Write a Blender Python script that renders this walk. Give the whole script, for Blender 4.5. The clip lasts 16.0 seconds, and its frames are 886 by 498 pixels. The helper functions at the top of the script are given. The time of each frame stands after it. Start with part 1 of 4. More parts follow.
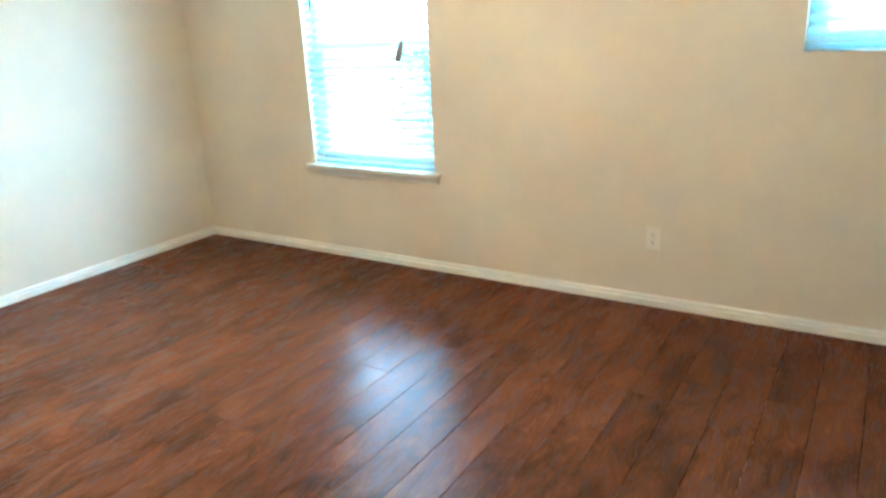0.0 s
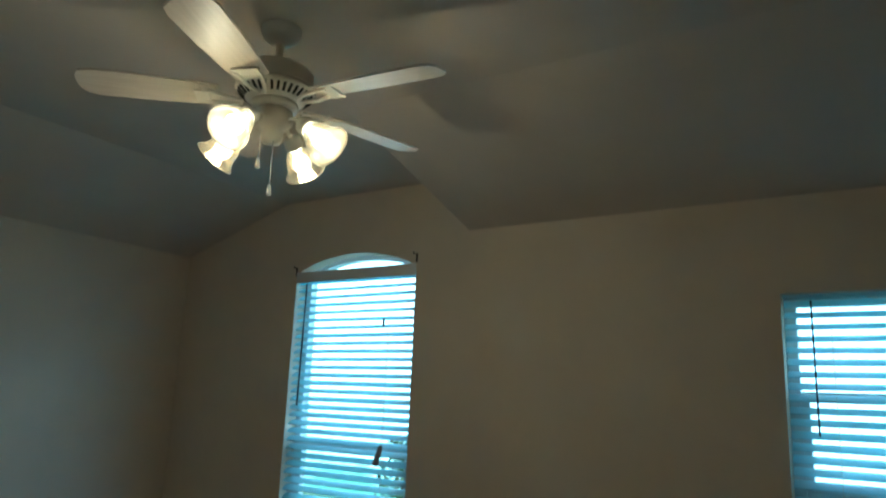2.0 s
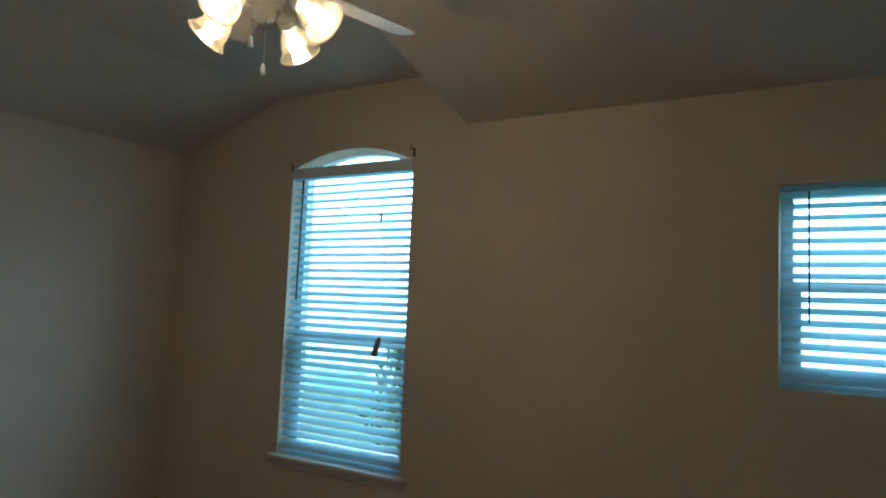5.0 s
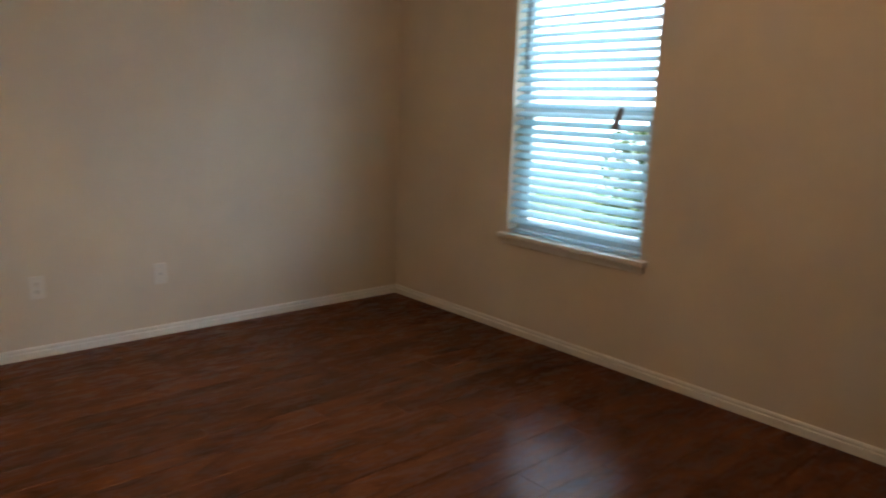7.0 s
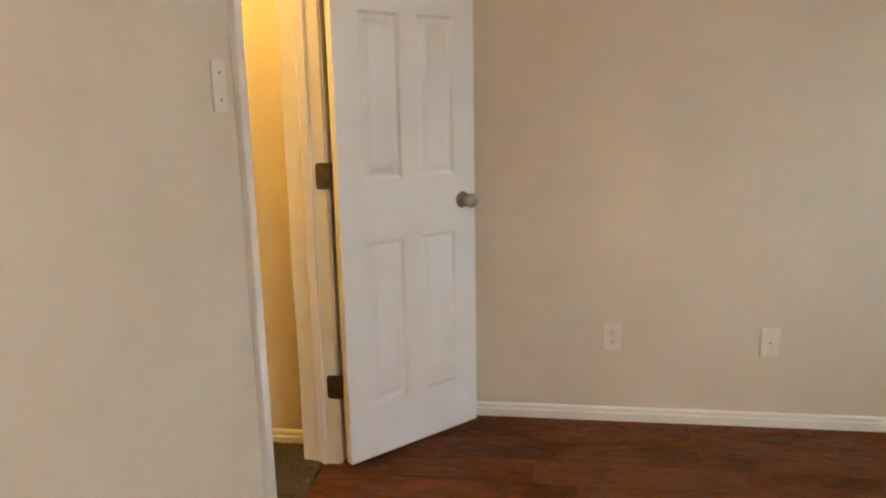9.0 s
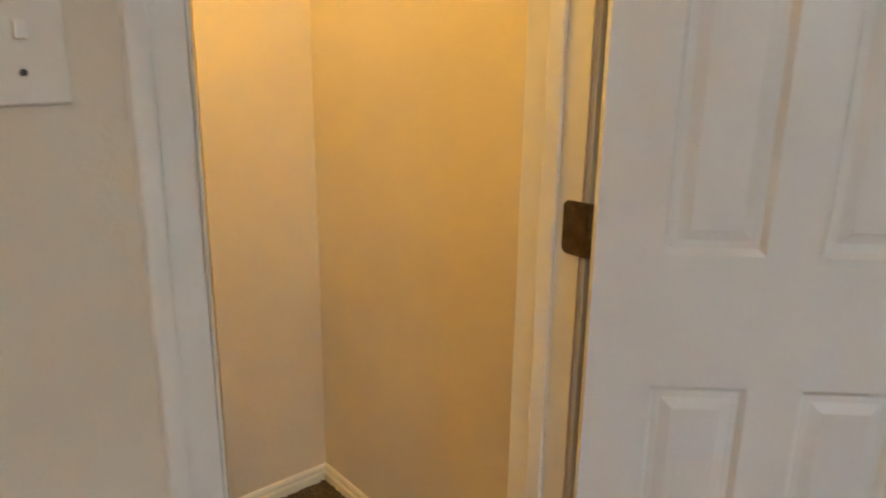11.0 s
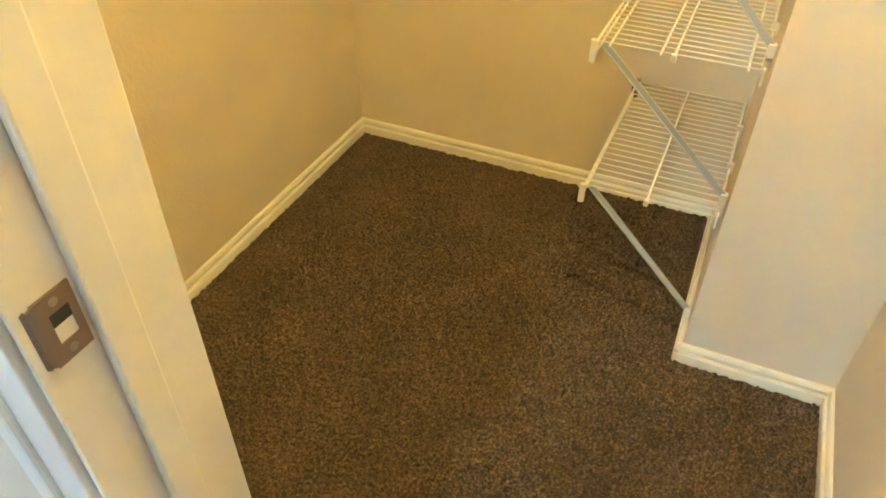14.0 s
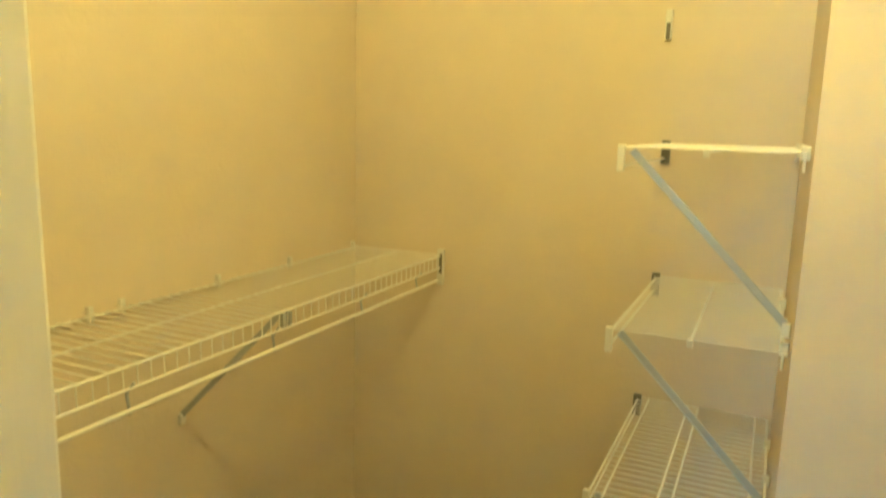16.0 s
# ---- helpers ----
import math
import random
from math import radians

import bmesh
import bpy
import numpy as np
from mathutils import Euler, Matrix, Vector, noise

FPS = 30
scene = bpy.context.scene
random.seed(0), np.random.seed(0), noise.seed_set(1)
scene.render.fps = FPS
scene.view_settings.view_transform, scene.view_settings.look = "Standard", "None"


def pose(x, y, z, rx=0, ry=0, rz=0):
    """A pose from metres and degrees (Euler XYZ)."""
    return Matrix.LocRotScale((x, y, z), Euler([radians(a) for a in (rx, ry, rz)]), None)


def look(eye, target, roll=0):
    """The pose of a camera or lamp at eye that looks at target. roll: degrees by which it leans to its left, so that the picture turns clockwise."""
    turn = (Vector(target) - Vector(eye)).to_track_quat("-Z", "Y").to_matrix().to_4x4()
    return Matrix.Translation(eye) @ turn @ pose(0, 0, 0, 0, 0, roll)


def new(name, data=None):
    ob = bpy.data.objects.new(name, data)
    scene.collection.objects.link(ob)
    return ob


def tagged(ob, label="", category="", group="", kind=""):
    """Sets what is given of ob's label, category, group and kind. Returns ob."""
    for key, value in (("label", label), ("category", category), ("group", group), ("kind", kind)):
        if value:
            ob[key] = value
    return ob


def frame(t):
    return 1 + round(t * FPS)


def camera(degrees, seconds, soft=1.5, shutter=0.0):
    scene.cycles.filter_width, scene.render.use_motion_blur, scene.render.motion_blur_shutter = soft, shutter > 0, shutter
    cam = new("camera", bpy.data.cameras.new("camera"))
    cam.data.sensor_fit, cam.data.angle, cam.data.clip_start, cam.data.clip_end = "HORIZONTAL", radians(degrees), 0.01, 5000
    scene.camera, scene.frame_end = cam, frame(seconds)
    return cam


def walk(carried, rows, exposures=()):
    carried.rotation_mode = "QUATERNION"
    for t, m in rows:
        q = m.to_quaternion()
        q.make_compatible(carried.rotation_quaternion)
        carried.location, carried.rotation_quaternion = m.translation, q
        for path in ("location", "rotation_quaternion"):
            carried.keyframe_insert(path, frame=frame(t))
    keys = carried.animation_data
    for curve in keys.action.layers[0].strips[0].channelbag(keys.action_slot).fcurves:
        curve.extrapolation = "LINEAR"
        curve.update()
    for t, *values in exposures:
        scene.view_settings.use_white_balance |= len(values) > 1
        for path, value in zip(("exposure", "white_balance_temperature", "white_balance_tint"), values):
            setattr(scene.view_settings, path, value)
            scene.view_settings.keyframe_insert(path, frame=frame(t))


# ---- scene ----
cam = camera(64.2, 16.0, soft=1.9, shutter=0.35)
PATH = [
    (0, (4.302, -0.075, 1.42), (3.279, 1.528, 0.802), -2.8),
    (0.5, (4.357, -0.011, 1.467), (3.286, 1.639, 1.106), -1.7),
    (1, (4.342, 0.088, 1.498), (3.255, 1.765, 1.41), -0.5),
    (1.5, (4.333, 0.105, 1.555), (3.257, 1.783, 1.726), 0.9),
    (2, (4.36, 0.09, 1.574), (3.3, 1.734, 1.99), 2.3),
    (2.5, (4.379, 0.068, 1.583), (3.337, 1.687, 2.124), 3.4),
    (3, (4.388, 0.068, 1.581), (3.346, 1.684, 2.129), 3.6),
    (3.2, (4.397, 0.058, 1.576), (3.356, 1.68, 2.109), 3.8),
    (5.5, (4.295, 0.114, 1.467), (3.248, 1.818, 1.467), 1.7),
    (6, (4.234, 0.069, 1.456), (3.213, 1.778, 1.26), 0.9),
    (6.5, (4.182, 0.117, 1.471), (3.037, 1.713, 1.098), 0.5),
    (7, (4.046, 0.3, 1.3), (2.574, 1.595, 0.902), 1.8),
    (7.5, (3.948, 0.371, 1.315), (2.189, 1.216, 0.878), -0.1),
    (8, (3.721, 0.589, 1.272), (1.795, 0.941, 0.861), -1.2),
    (8.5, (3.31, 0.678, 1.282), (1.354, 0.622, 0.867), -1.7),
    (9, (2.973, 0.735, 1.286), (1.033, 0.46, 0.883), -1.1),
    (9.2, (2.849, 0.742, 1.289), (0.918, 0.4, 0.888), -0.9),
    (11.5, (1.283, 0.673, 1.327), (0.45, -1.061, 0.779), 0.8),
    (12, (1.102, 0.529, 1.318), (0.752, -1.364, 0.774), 0.8),
    (12.5, (0.969, 0.395, 1.297), (1.161, -1.517, 0.742), -0.3),
    (13, (0.921, 0.301, 1.31), (1.52, -1.46, 0.575), 0.0),
    (13.5, (0.919, 0.218, 1.288), (1.571, -1.364, 0.253), 0.7),
    (14, (0.919, 0.182, 1.255), (1.536, -1.218, -0.033), 0.5),
    (14.5, (0.919, 0.177, 1.252), (1.544, -1.222, -0.034), 1.1),
    (15, (0.917, 0.170, 1.275), (1.627, -1.420, 0.276), 1.4),
    (15.5, (0.915, 0.144, 1.331), (1.703, -1.569, 0.663), 1.4),
    (16, (0.912, 0.142, 1.367), (1.739, -1.647, 1.027), 1.5),
]
EXPOSURES = [
    (0, 4.17, 4700, -4), (0.5, 3.1, 4850, 1), (1.0, 1.7, 4650, -9), (1.5, 0.95, 4500, -13), (3.2, 0.8, 4700, -9),
    (5.5, 1.0, 5200, 2), (6.0, 1.2, 5600, 8), (6.5, 1.5, 6000, 18), (7.0, 1.75, 6300, 20), (7.5, 1.8, 6500, 20), (8.0, 2.4, 6900, 24), (8.5, 2.7, 6850, 18), (9.2, 2.65, 6800, 19),
    (11.5, 2.3, 6500, 17), (12.5, 2.4, 6000, 14), (13.0, 2.52, 5650, 8), (13.5, 2.9, 5450, 6), (14.0, 3.47, 5150, 4), (14.5, 3.7, 5100, 3), (15.0, 3.53, 4950, -1), (15.5, 2.98, 4780, -5), (16, 2.6, 4720, -8),
]
walk(cam, [(t, look(eye, target, roll)) for t, eye, target, roll in PATH], EXPOSURES)
FANW, CLOSETW, GLOWW = 1.55, 5.5, 2.6   # lamp strengths, glow of the added backdrop

# ---- light ----
YB = 3.25          # window wall
AX = 0.20          # plain wall with the outlets
EAST = 5.30        # far end of the room
FLAT = 2.765       # flat part of the ceiling
FX, FY = 2.02, -1.632   # closet long wall and back wall
RX, RY, R2 = 0.86, -1.04, 0.54   # closet alcove, return, side wall
DX0, DX1, DH = 0.672, 1.283, 2.04  # closet doorway
WT = 0.115         # closet face of the doorway wall
SF = 0.012         # its room face
EX0, EX1 = 3.52, 4.62   # entry opening

world = bpy.data.worlds.new("sky")
scene.world = world
world.use_nodes = True
wn = world.node_tree.nodes
sky = wn.new("ShaderNodeTexSky")
sky.sky_type = "NISHITA"
sky.sun_disc = False
sky.sun_elevation, sky.sun_rotation = radians(52), radians(200)
world.node_tree.links.new(sky.outputs[0], wn["Background"].inputs[0])
wn["Background"].inputs[1].default_value = 0.15

sun = new("sun", bpy.data.lights.new("sun", "SUN"))
sun.data.energy, sun.data.angle, sun.data.color = 4.0, radians(0.5), (1.0, 0.95, 0.88)
sun.matrix_world = look((0, 0, 30), (-3.5, 10.0, 8.0))


def bulb_light(name, x, y, z, watts, radius, color):
    ob = new(name, bpy.data.lights.new(name, "POINT"))
    ob.data.energy, ob.data.shadow_soft_size, ob.data.color = watts, radius, color
    ob.location = (x, y, z)
    return ob


# ---- materials ----
def material(name, color, rough=0.5, metal=0.0, coat=0.0):
    m = bpy.data.materials.new(name)
    m.use_nodes = True
    b = m.node_tree.nodes["Principled BSDF"]
    b.inputs["Base Color"].default_value = (*color, 1)
    b.inputs["Roughness"].default_value = rough
    b.inputs["Metallic"].default_value = metal
    b.inputs["Coat Weight"].default_value = coat
    return m


def coords(m, scale=(1, 1, 1), space="Object"):
    nt = m.node_tree
    tc = nt.nodes.new("ShaderNodeTexCoord")
    mp = nt.nodes.new("ShaderNodeMapping")
    mp.inputs["Scale"].default_value = scale
    if space == "World":
        geo = nt.nodes.new("ShaderNodeNewGeometry")
        nt.links.new(geo.outputs["Position"], mp.inputs[0])
    else:
        nt.links.new(tc.outputs[space], mp.inputs[0])
    return mp.outputs[0]


def noise_tex(m, vec, scale, detail=4.0, rough=0.55, distort=0.0):
    n = m.node_tree.nodes.new("ShaderNodeTexNoise")
    n.inputs["Scale"].default_value, n.inputs["Detail"].default_value = scale, detail
    n.inputs["Roughness"].default_value, n.inputs["Distortion"].default_value = rough, distort
    m.node_tree.links.new(vec, n.inputs["Vector"])
    return n.outputs["Fac"]


def ramp(m, fac, stops):
    r = m.node_tree.nodes.new("ShaderNodeValToRGB")
    while len(r.color_ramp.elements) < len(stops):
        r.color_ramp.elements.new(0.5)
    for e, (p, c) in zip(r.color_ramp.elements, stops):
        e.position, e.color = p, (*c, 1)
    m.node_tree.links.new(fac, r.inputs[0])
    return r.outputs[0]


def mix(m, fac, a, b, mode="MIX"):
    n = m.node_tree.nodes.new("ShaderNodeMix")
    n.data_type, n.blend_type = "RGBA", mode
    for s, v in ((n.inputs[0], fac), (n.inputs[6], a), (n.inputs[7], b)):
        if isinstance(v, (int, float)):
            s.default_value = v
        elif isinstance(v, tuple):
            s.default_value = (*v, 1)
        else:
            m.node_tree.links.new(v, s)
    return n.outputs[2]


def bump(m, height, strength, distance):
    b = m.node_tree.nodes.new("ShaderNodeBump")
    b.inputs["Strength"].default_value, b.inputs["Distance"].default_value = strength, distance
    m.node_tree.links.new(height, b.inputs["Height"])
    m.node_tree.links.new(b.outputs[0], m.node_tree.nodes["Principled BSDF"].inputs["Normal"])


def set_in(m, socket, name):
    m.node_tree.links.new(socket, m.node_tree.nodes["Principled BSDF"].inputs[name])


def paint(name, color, rough, texture):
    """Rolled wall paint: soft blotches, fine orange peel."""
    m = material(name, color, rough)
    v = coords(m, space="World")
    dark = tuple(c * 0.95 for c in color)
    lite = tuple(min(1, c * 1.02) for c in color)
    set_in(m, ramp(m, noise_tex(m, v, 2.2, 5), [(0.35, dark), (0.65, lite)]), "Base Color")
    bump(m, noise_tex(m, v, texture, 3, 0.6), 0.26, 0.004)
    return m


WALL = paint("wall_paint", (0.71, 0.62, 0.49), 0.72, 85)
CEIL = paint("ceiling_paint", (0.66, 0.59, 0.49), 0.85, 60)
TRIM = material("trim_paint", (0.80, 0.77, 0.70), 0.35)
_v = coords(TRIM, space="World")
set_in(TRIM, ramp(TRIM, noise_tex(TRIM, _v, 9, 4), [(0.3, (0.76, 0.73, 0.66)), (0.7, (0.82, 0.79, 0.73))]), "Base Color")
bump(TRIM, noise_tex(TRIM, coords(TRIM, (60, 60, 4), "World"), 1.0, 3), 0.15, 0.002)
DOORPAINT = material("door_paint", (0.80, 0.79, 0.76), 0.38)
set_in(DOORPAINT, ramp(DOORPAINT, noise_tex(DOORPAINT, coords(DOORPAINT), 6, 4), [(0.3, (0.77, 0.76, 0.73)), (0.7, (0.82, 0.81, 0.78))]), "Base Color")
bump(DOORPAINT, noise_tex(DOORPAINT, coords(DOORPAINT, (120, 120, 6)), 1.0, 4), 0.25, 0.002)
PLASTIC = material("plate_plastic", (0.76, 0.70, 0.61), 0.35)
SLOT = material("slot_dark", (0.03, 0.028, 0.025), 0.6)
BRONZE = material("oil_bronze", (0.11, 0.085, 0.07), 0.42, 0.85)
set_in(BRONZE, ramp(BRONZE, noise_tex(BRONZE, coords(BRONZE), 40, 3), [(0.3, (0.08, 0.06, 0.05)), (0.8, (0.17, 0.13, 0.10))]), "Base Color")
NICKEL = material("brushed_nickel", (0.36, 0.335, 0.31), 0.3, 1.0)
STRIKE = material("strike_metal", (0.22, 0.16, 0.115), 0.38, 0.3)
VINYL = material("wire_vinyl", (0.84, 0.82, 0.76), 0.35)
STEEL = material("brace_steel", (0.46, 0.48, 0.50), 0.42, 0.3)
CLIP = material("clip_plastic", (0.74, 0.72, 0.66), 0.45)
DARKCLIP = material("clip_shadow_grey", (0.16, 0.15, 0.14), 0.5)
FRAME = material("window_vinyl", (0.80, 0.82, 0.82), 0.4)
CORD = material("cord", (0.07, 0.075, 0.085), 0.6)
TASSEL = material("tassel_wood", (0.27, 0.21, 0.18), 0.5)
FANWHITE = material("fan_enamel", (0.78, 0.74, 0.66), 0.35)
BLADE = material("fan_blade", (0.70, 0.64, 0.54), 0.4)
set_in(BLADE, ramp(BLADE, noise_tex(BLADE, coords(BLADE, (2, 26, 26)), 3, 4), [(0.3, (0.64, 0.58, 0.48)), (0.7, (0.74, 0.68, 0.58))]), "Base Color")
BRACKET = material("bracket_iron", (0.06, 0.055, 0.05), 0.5, 0.6)

# slats let a little daylight through
SLAT = material("slat_faux_wood", (0.74, 0.80, 0.82), 0.42)
_n = SLAT.node_tree
_tr = _n.nodes.new("ShaderNodeBsdfTranslucent")
_tr.inputs[0].default_value = (0.55, 0.78, 0.85, 1)
_mx = _n.nodes.new("ShaderNodeMixShader")
_mx.inputs[0].default_value = 0.58
_n.links.new(_n.nodes["Principled BSDF"].outputs[0], _mx.inputs[1])
_n.links.new(_tr.outputs[0], _mx.inputs[2])
_n.links.new(_mx.outputs[0], _n.nodes["Material Output"].inputs[0])

GLASS = material("window_glass", (0.95, 0.98, 0.98), 0.02)
GLASS.node_tree.nodes["Principled BSDF"].inputs["Transmission Weight"].default_value = 1.0
GLASS.node_tree.nodes["Principled BSDF"].inputs["IOR"].default_value = 1.05

SHADE = material("frosted_shade", (0.86, 0.76, 0.58), 0.22)
SHADE.node_tree.nodes["Principled BSDF"].inputs["Transmission Weight"].default_value = 0.9
SHADE.node_tree.nodes["Principled BSDF"].inputs["Emission Color"].default_value = (1.0, 0.72, 0.40, 1)
SHADE.node_tree.nodes["Principled BSDF"].inputs["Emission Strength"].default_value = 0.03
BULB = material("bulb_glow", (1, 0.9, 0.7), 0.4)
BULB.node_tree.nodes["Principled BSDF"].inputs["Emission Color"].default_value = (1.0, 0.80, 0.52, 1)
BULB.node_tree.nodes["Principled BSDF"].inputs["Emission Strength"].default_value = 7.0

# hand-scraped laminate: each board has its own tone
PLANK = material("laminate", (0.12, 0.045, 0.02), 0.3, 0.0, 0.0)
PLANK.node_tree.nodes["Principled BSDF"].inputs["Specular IOR Level"].default_value = 0.05
_info = PLANK.node_tree.nodes.new("ShaderNodeObjectInfo")
_vadd = PLANK.node_tree.nodes.new("ShaderNodeVectorMath")
_vadd.operation = "MULTIPLY_ADD"
_geo = PLANK.node_tree.nodes.new("ShaderNodeNewGeometry")
_comb = PLANK.node_tree.nodes.new("ShaderNodeCombineXYZ")
PLANK.node_tree.links.new(_info.outputs["Random"], _comb.inputs[0])
PLANK.node_tree.links.new(_info.outputs["Random"], _comb.inputs[1])
_vadd.inputs[1].default_value = (37.0, 91.0, 0.0)
PLANK.node_tree.links.new(_comb.outputs[0], _vadd.inputs[0])
PLANK.node_tree.links.new(_geo.outputs["Position"], _vadd.inputs[2])
_mp = PLANK.node_tree.nodes.new("ShaderNodeMapping")
_mp.inputs["Scale"].default_value = (9.0, 1.7, 1.0)
PLANK.node_tree.links.new(_vadd.outputs[0], _mp.inputs[0])
_grain = noise_tex(PLANK, _mp.outputs[0], 3.0, 8, 0.62, 1.4)
_mp2 = PLANK.node_tree.nodes.new("ShaderNodeMapping")
_mp2.inputs["Scale"].default_value = (4.6, 2.0, 1.0)
PLANK.node_tree.links.new(_vadd.outputs[0], _mp2.inputs[0])
_blot = noise_tex(PLANK, _mp2.outputs[0], 1.45, 5, 0.62, 1.0)
_base = ramp(PLANK, _grain, [(0.30, (0.086, 0.031, 0.014)), (0.50, (0.130, 0.045, 0.019)), (0.70, (0.190, 0.070, 0.029))])
_dark = ramp(PLANK, _blot, [(0.34, (0.50, 0.50, 0.52)), (0.47, (0.80, 0.79, 0.80)), (0.60, (1.06, 1.05, 1.05))])
_tone = ramp(PLANK, _info.outputs["Random"], [(0.0, (0.82, 0.80, 0.80)), (1.0, (1.12, 1.08, 1.04))])
set_in(PLANK, mix(PLANK, 1.0, mix(PLANK, 1.0, _base, _dark, "MULTIPLY"), _tone, "MULTIPLY"), "Base Color")
set_in(PLANK, ramp(PLANK, _grain, [(0.2, (0.31, 0.31, 0.31)), (0.8, (0.23, 0.23, 0.23))]), "Roughness")
_bm = noise_tex(PLANK, _mp2.outputs[0], 5.0, 3, 0.5, 0.3)
bump(PLANK, _bm, 0.16, 0.004)

CARPET = material("carpet_pile", (0.10, 0.065, 0.036), 0.95)
_v = coords(CARPET, space="World")
_c1 = ramp(CARPET, noise_tex(CARPET, _v, 170, 3, 0.8), [(0.38, (0.036, 0.025, 0.016)), (0.51, (0.088, 0.062, 0.038)), (0.64, (0.185, 0.134, 0.086))])
_c2 = ramp(CARPET, noise_tex(CARPET, _v, 5, 3), [(0.35, (0.85, 0.84, 0.82)), (0.65, (1.08, 1.06, 1.04))])
set_in(CARPET, mix(CARPET, 1.0, _c1, _c2, "MULTIPLY"), "Base Color")
GRASS = material("grass", (0.07, 0.11, 0.035), 0.9)
set_in(GRASS, ramp(GRASS, noise_tex(GRASS, coords(GRASS, space="World"), 1.2, 6), [(0.3, (0.045, 0.08, 0.025)), (0.7, (0.11, 0.15, 0.05))]), "Base Color")
LEAF = material("leaf", (0.06, 0.11, 0.03), 0.6)
BARK = material("bark", (0.12, 0.085, 0.06), 0.9)


# ---- mesh helpers ----
def box(bm, x0, x1, y0, y1, z0, z1, bevel=0.0):
    r = bmesh.ops.create_cube(bm, size=1.0)
    for v in r["verts"]:
        v.co = Vector(((x0 + x1) / 2 + v.co.x * (x1 - x0), (y0 + y1) / 2 + v.co.y * (y1 - y0), (z0 + z1) / 2 + v.co.z * (z1 - z0)))
    if bevel:
        es = list({e for v in r["verts"] for e in v.link_edges})
        bmesh.ops.bevel(bm, geom=es, offset=bevel, segments=2, affect="EDGES", profile=0.5)
    return bm


def rod(bm, a, b, r, sides=8):
    a, b = Vector(a), Vector(b)
    d = b - a
    m = Matrix.Translation((a + b) / 2) @ d.to_track_quat("Z", "Y").to_matrix().to_4x4()
    bmesh.ops.create_cone(bm, cap_ends=True, segments=sides, radius1=r, radius2=r, depth=d.length, matrix=m)
    return bm


def lathe(bm, profile, sides=32, m=Matrix()):
    rings = []
    for r, z in profile:
        ring = [bm.verts.new(m @ Vector((r * math.cos(2 * math.pi * k / sides), r * math.sin(2 * math.pi * k / sides), z))) for k in range(sides)]
        rings.append(ring)
    for p, q in zip(rings, rings[1:]):
        for k in range(sides):
            bm.faces.new((p[k], p[(k + 1) % sides], q[(k + 1) % sides], q[k]))
    return bm


def part(name, bm, mat, parent=None, label="", smooth=False):
    me = bpy.data.meshes.new(name)
    bmesh.ops.recalc_face_normals(bm, faces=bm.faces)
    bm.to_mesh(me)
    bm.free()
    me.materials.append(mat)
    if smooth:
        for p in me.polygons:
            p.use_smooth = True
    ob = new(name, me)
    if parent:
        ob.parent = parent
    if label:
        tagged(ob, label)
    return ob


def holed(name, outer, holes, depth, mat, m, label):
    """A flat slab with openings: outline and holes in its own plane, thickness behind it."""
    cu = bpy.data.curves.new(name, "CURVE")
    cu.dimensions, cu.fill_mode, cu.extrude = "2D", "BOTH", depth / 2
    for loop in [outer] + holes:
        sp = cu.splines.new("POLY")
        sp.points.add(len(loop) - 1)
        for p, (u, v) in zip(sp.points, loop):
            p.co = (u, v, 0, 1)
        sp.use_cyclic_u = True
    tmp = bpy.data.objects.new(name + "_outline", cu)
    me = bpy.data.meshes.new_from_object(tmp)
    bpy.data.objects.remove(tmp)
    bpy.data.curves.remove(cu)
    me.name = name
    me.materials.clear()
    me.materials.append(mat)
    ob = new(name, me)
    ob.matrix_world = m @ Matrix.Translation((0, 0, -depth / 2))
    return tagged(ob, label, "wall", kind="structure")


def empty(name, loc=(0, 0, 0), rz=0.0):
    ob = new(name)
    ob.matrix_world = pose(*loc, 0, 0, rz)
    return ob


# ---- walls, ceiling, floors ----
WX0, WX1, WZ0, WZS, WZP = 1.252, 2.150, 0.588, 2.298, 2.398   # tall window: sides, sill, spring, peak
VX0, VX1, VZ0, VZ1 = 3.976, 4.88, 1.226, 2.052             # high window
TOP = 2.90


def arch(x0, x1, zs, zp, n=20):
    """Segmental arch from the right spring to the left one."""
    h, w = zp - zs, (x1 - x0) / 2
    r = (w * w + h * h) / (2 * h)
    a = math.asin(w / r)
    return [((x0 + x1) / 2 + r * math.sin(a - 2 * a * k / n), zp - r + r * math.cos(a - 2 * a * k / n)) for k in range(n + 1)]


STAND = Matrix.Rotation(radians(90), 4, "X")    # u -> x, v -> z, thickness towards +y
FACE_B = Matrix.Translation((0, YB, 0)) @ STAND
tall = [(WX0, WZ0), (WX1, WZ0)] + arch(WX0, WX1, WZS, WZP)
high = [(VX0, VZ0), (VX1, VZ0), (VX1, VZ1), (VX0, VZ1)]
holed("wall_north", [(AX - 0.15, -0.4), (EAST + 0.15, -0.4), (EAST + 0.15, TOP), (AX - 0.15, TOP)], [tall, high], 0.15, WALL, FACE_B,
      "cream painted wall with an arched and a square window")
FACE_C = Matrix.Translation((0, -WT, 0)) @ STAND   # thickness reaches from the closet face to the room face
holed("wall_south", [(AX, 0), (DX0, 0), (DX0, DH), (DX1, DH), (DX1, 0), (EX0, 0), (EX0, 2.06), (EX1, 2.06), (EX1, 0), (EAST, 0), (EAST, TOP), (AX, TOP)], [],
      WT + SF, WALL, FACE_C, "cream painted wall with the closet doorway")
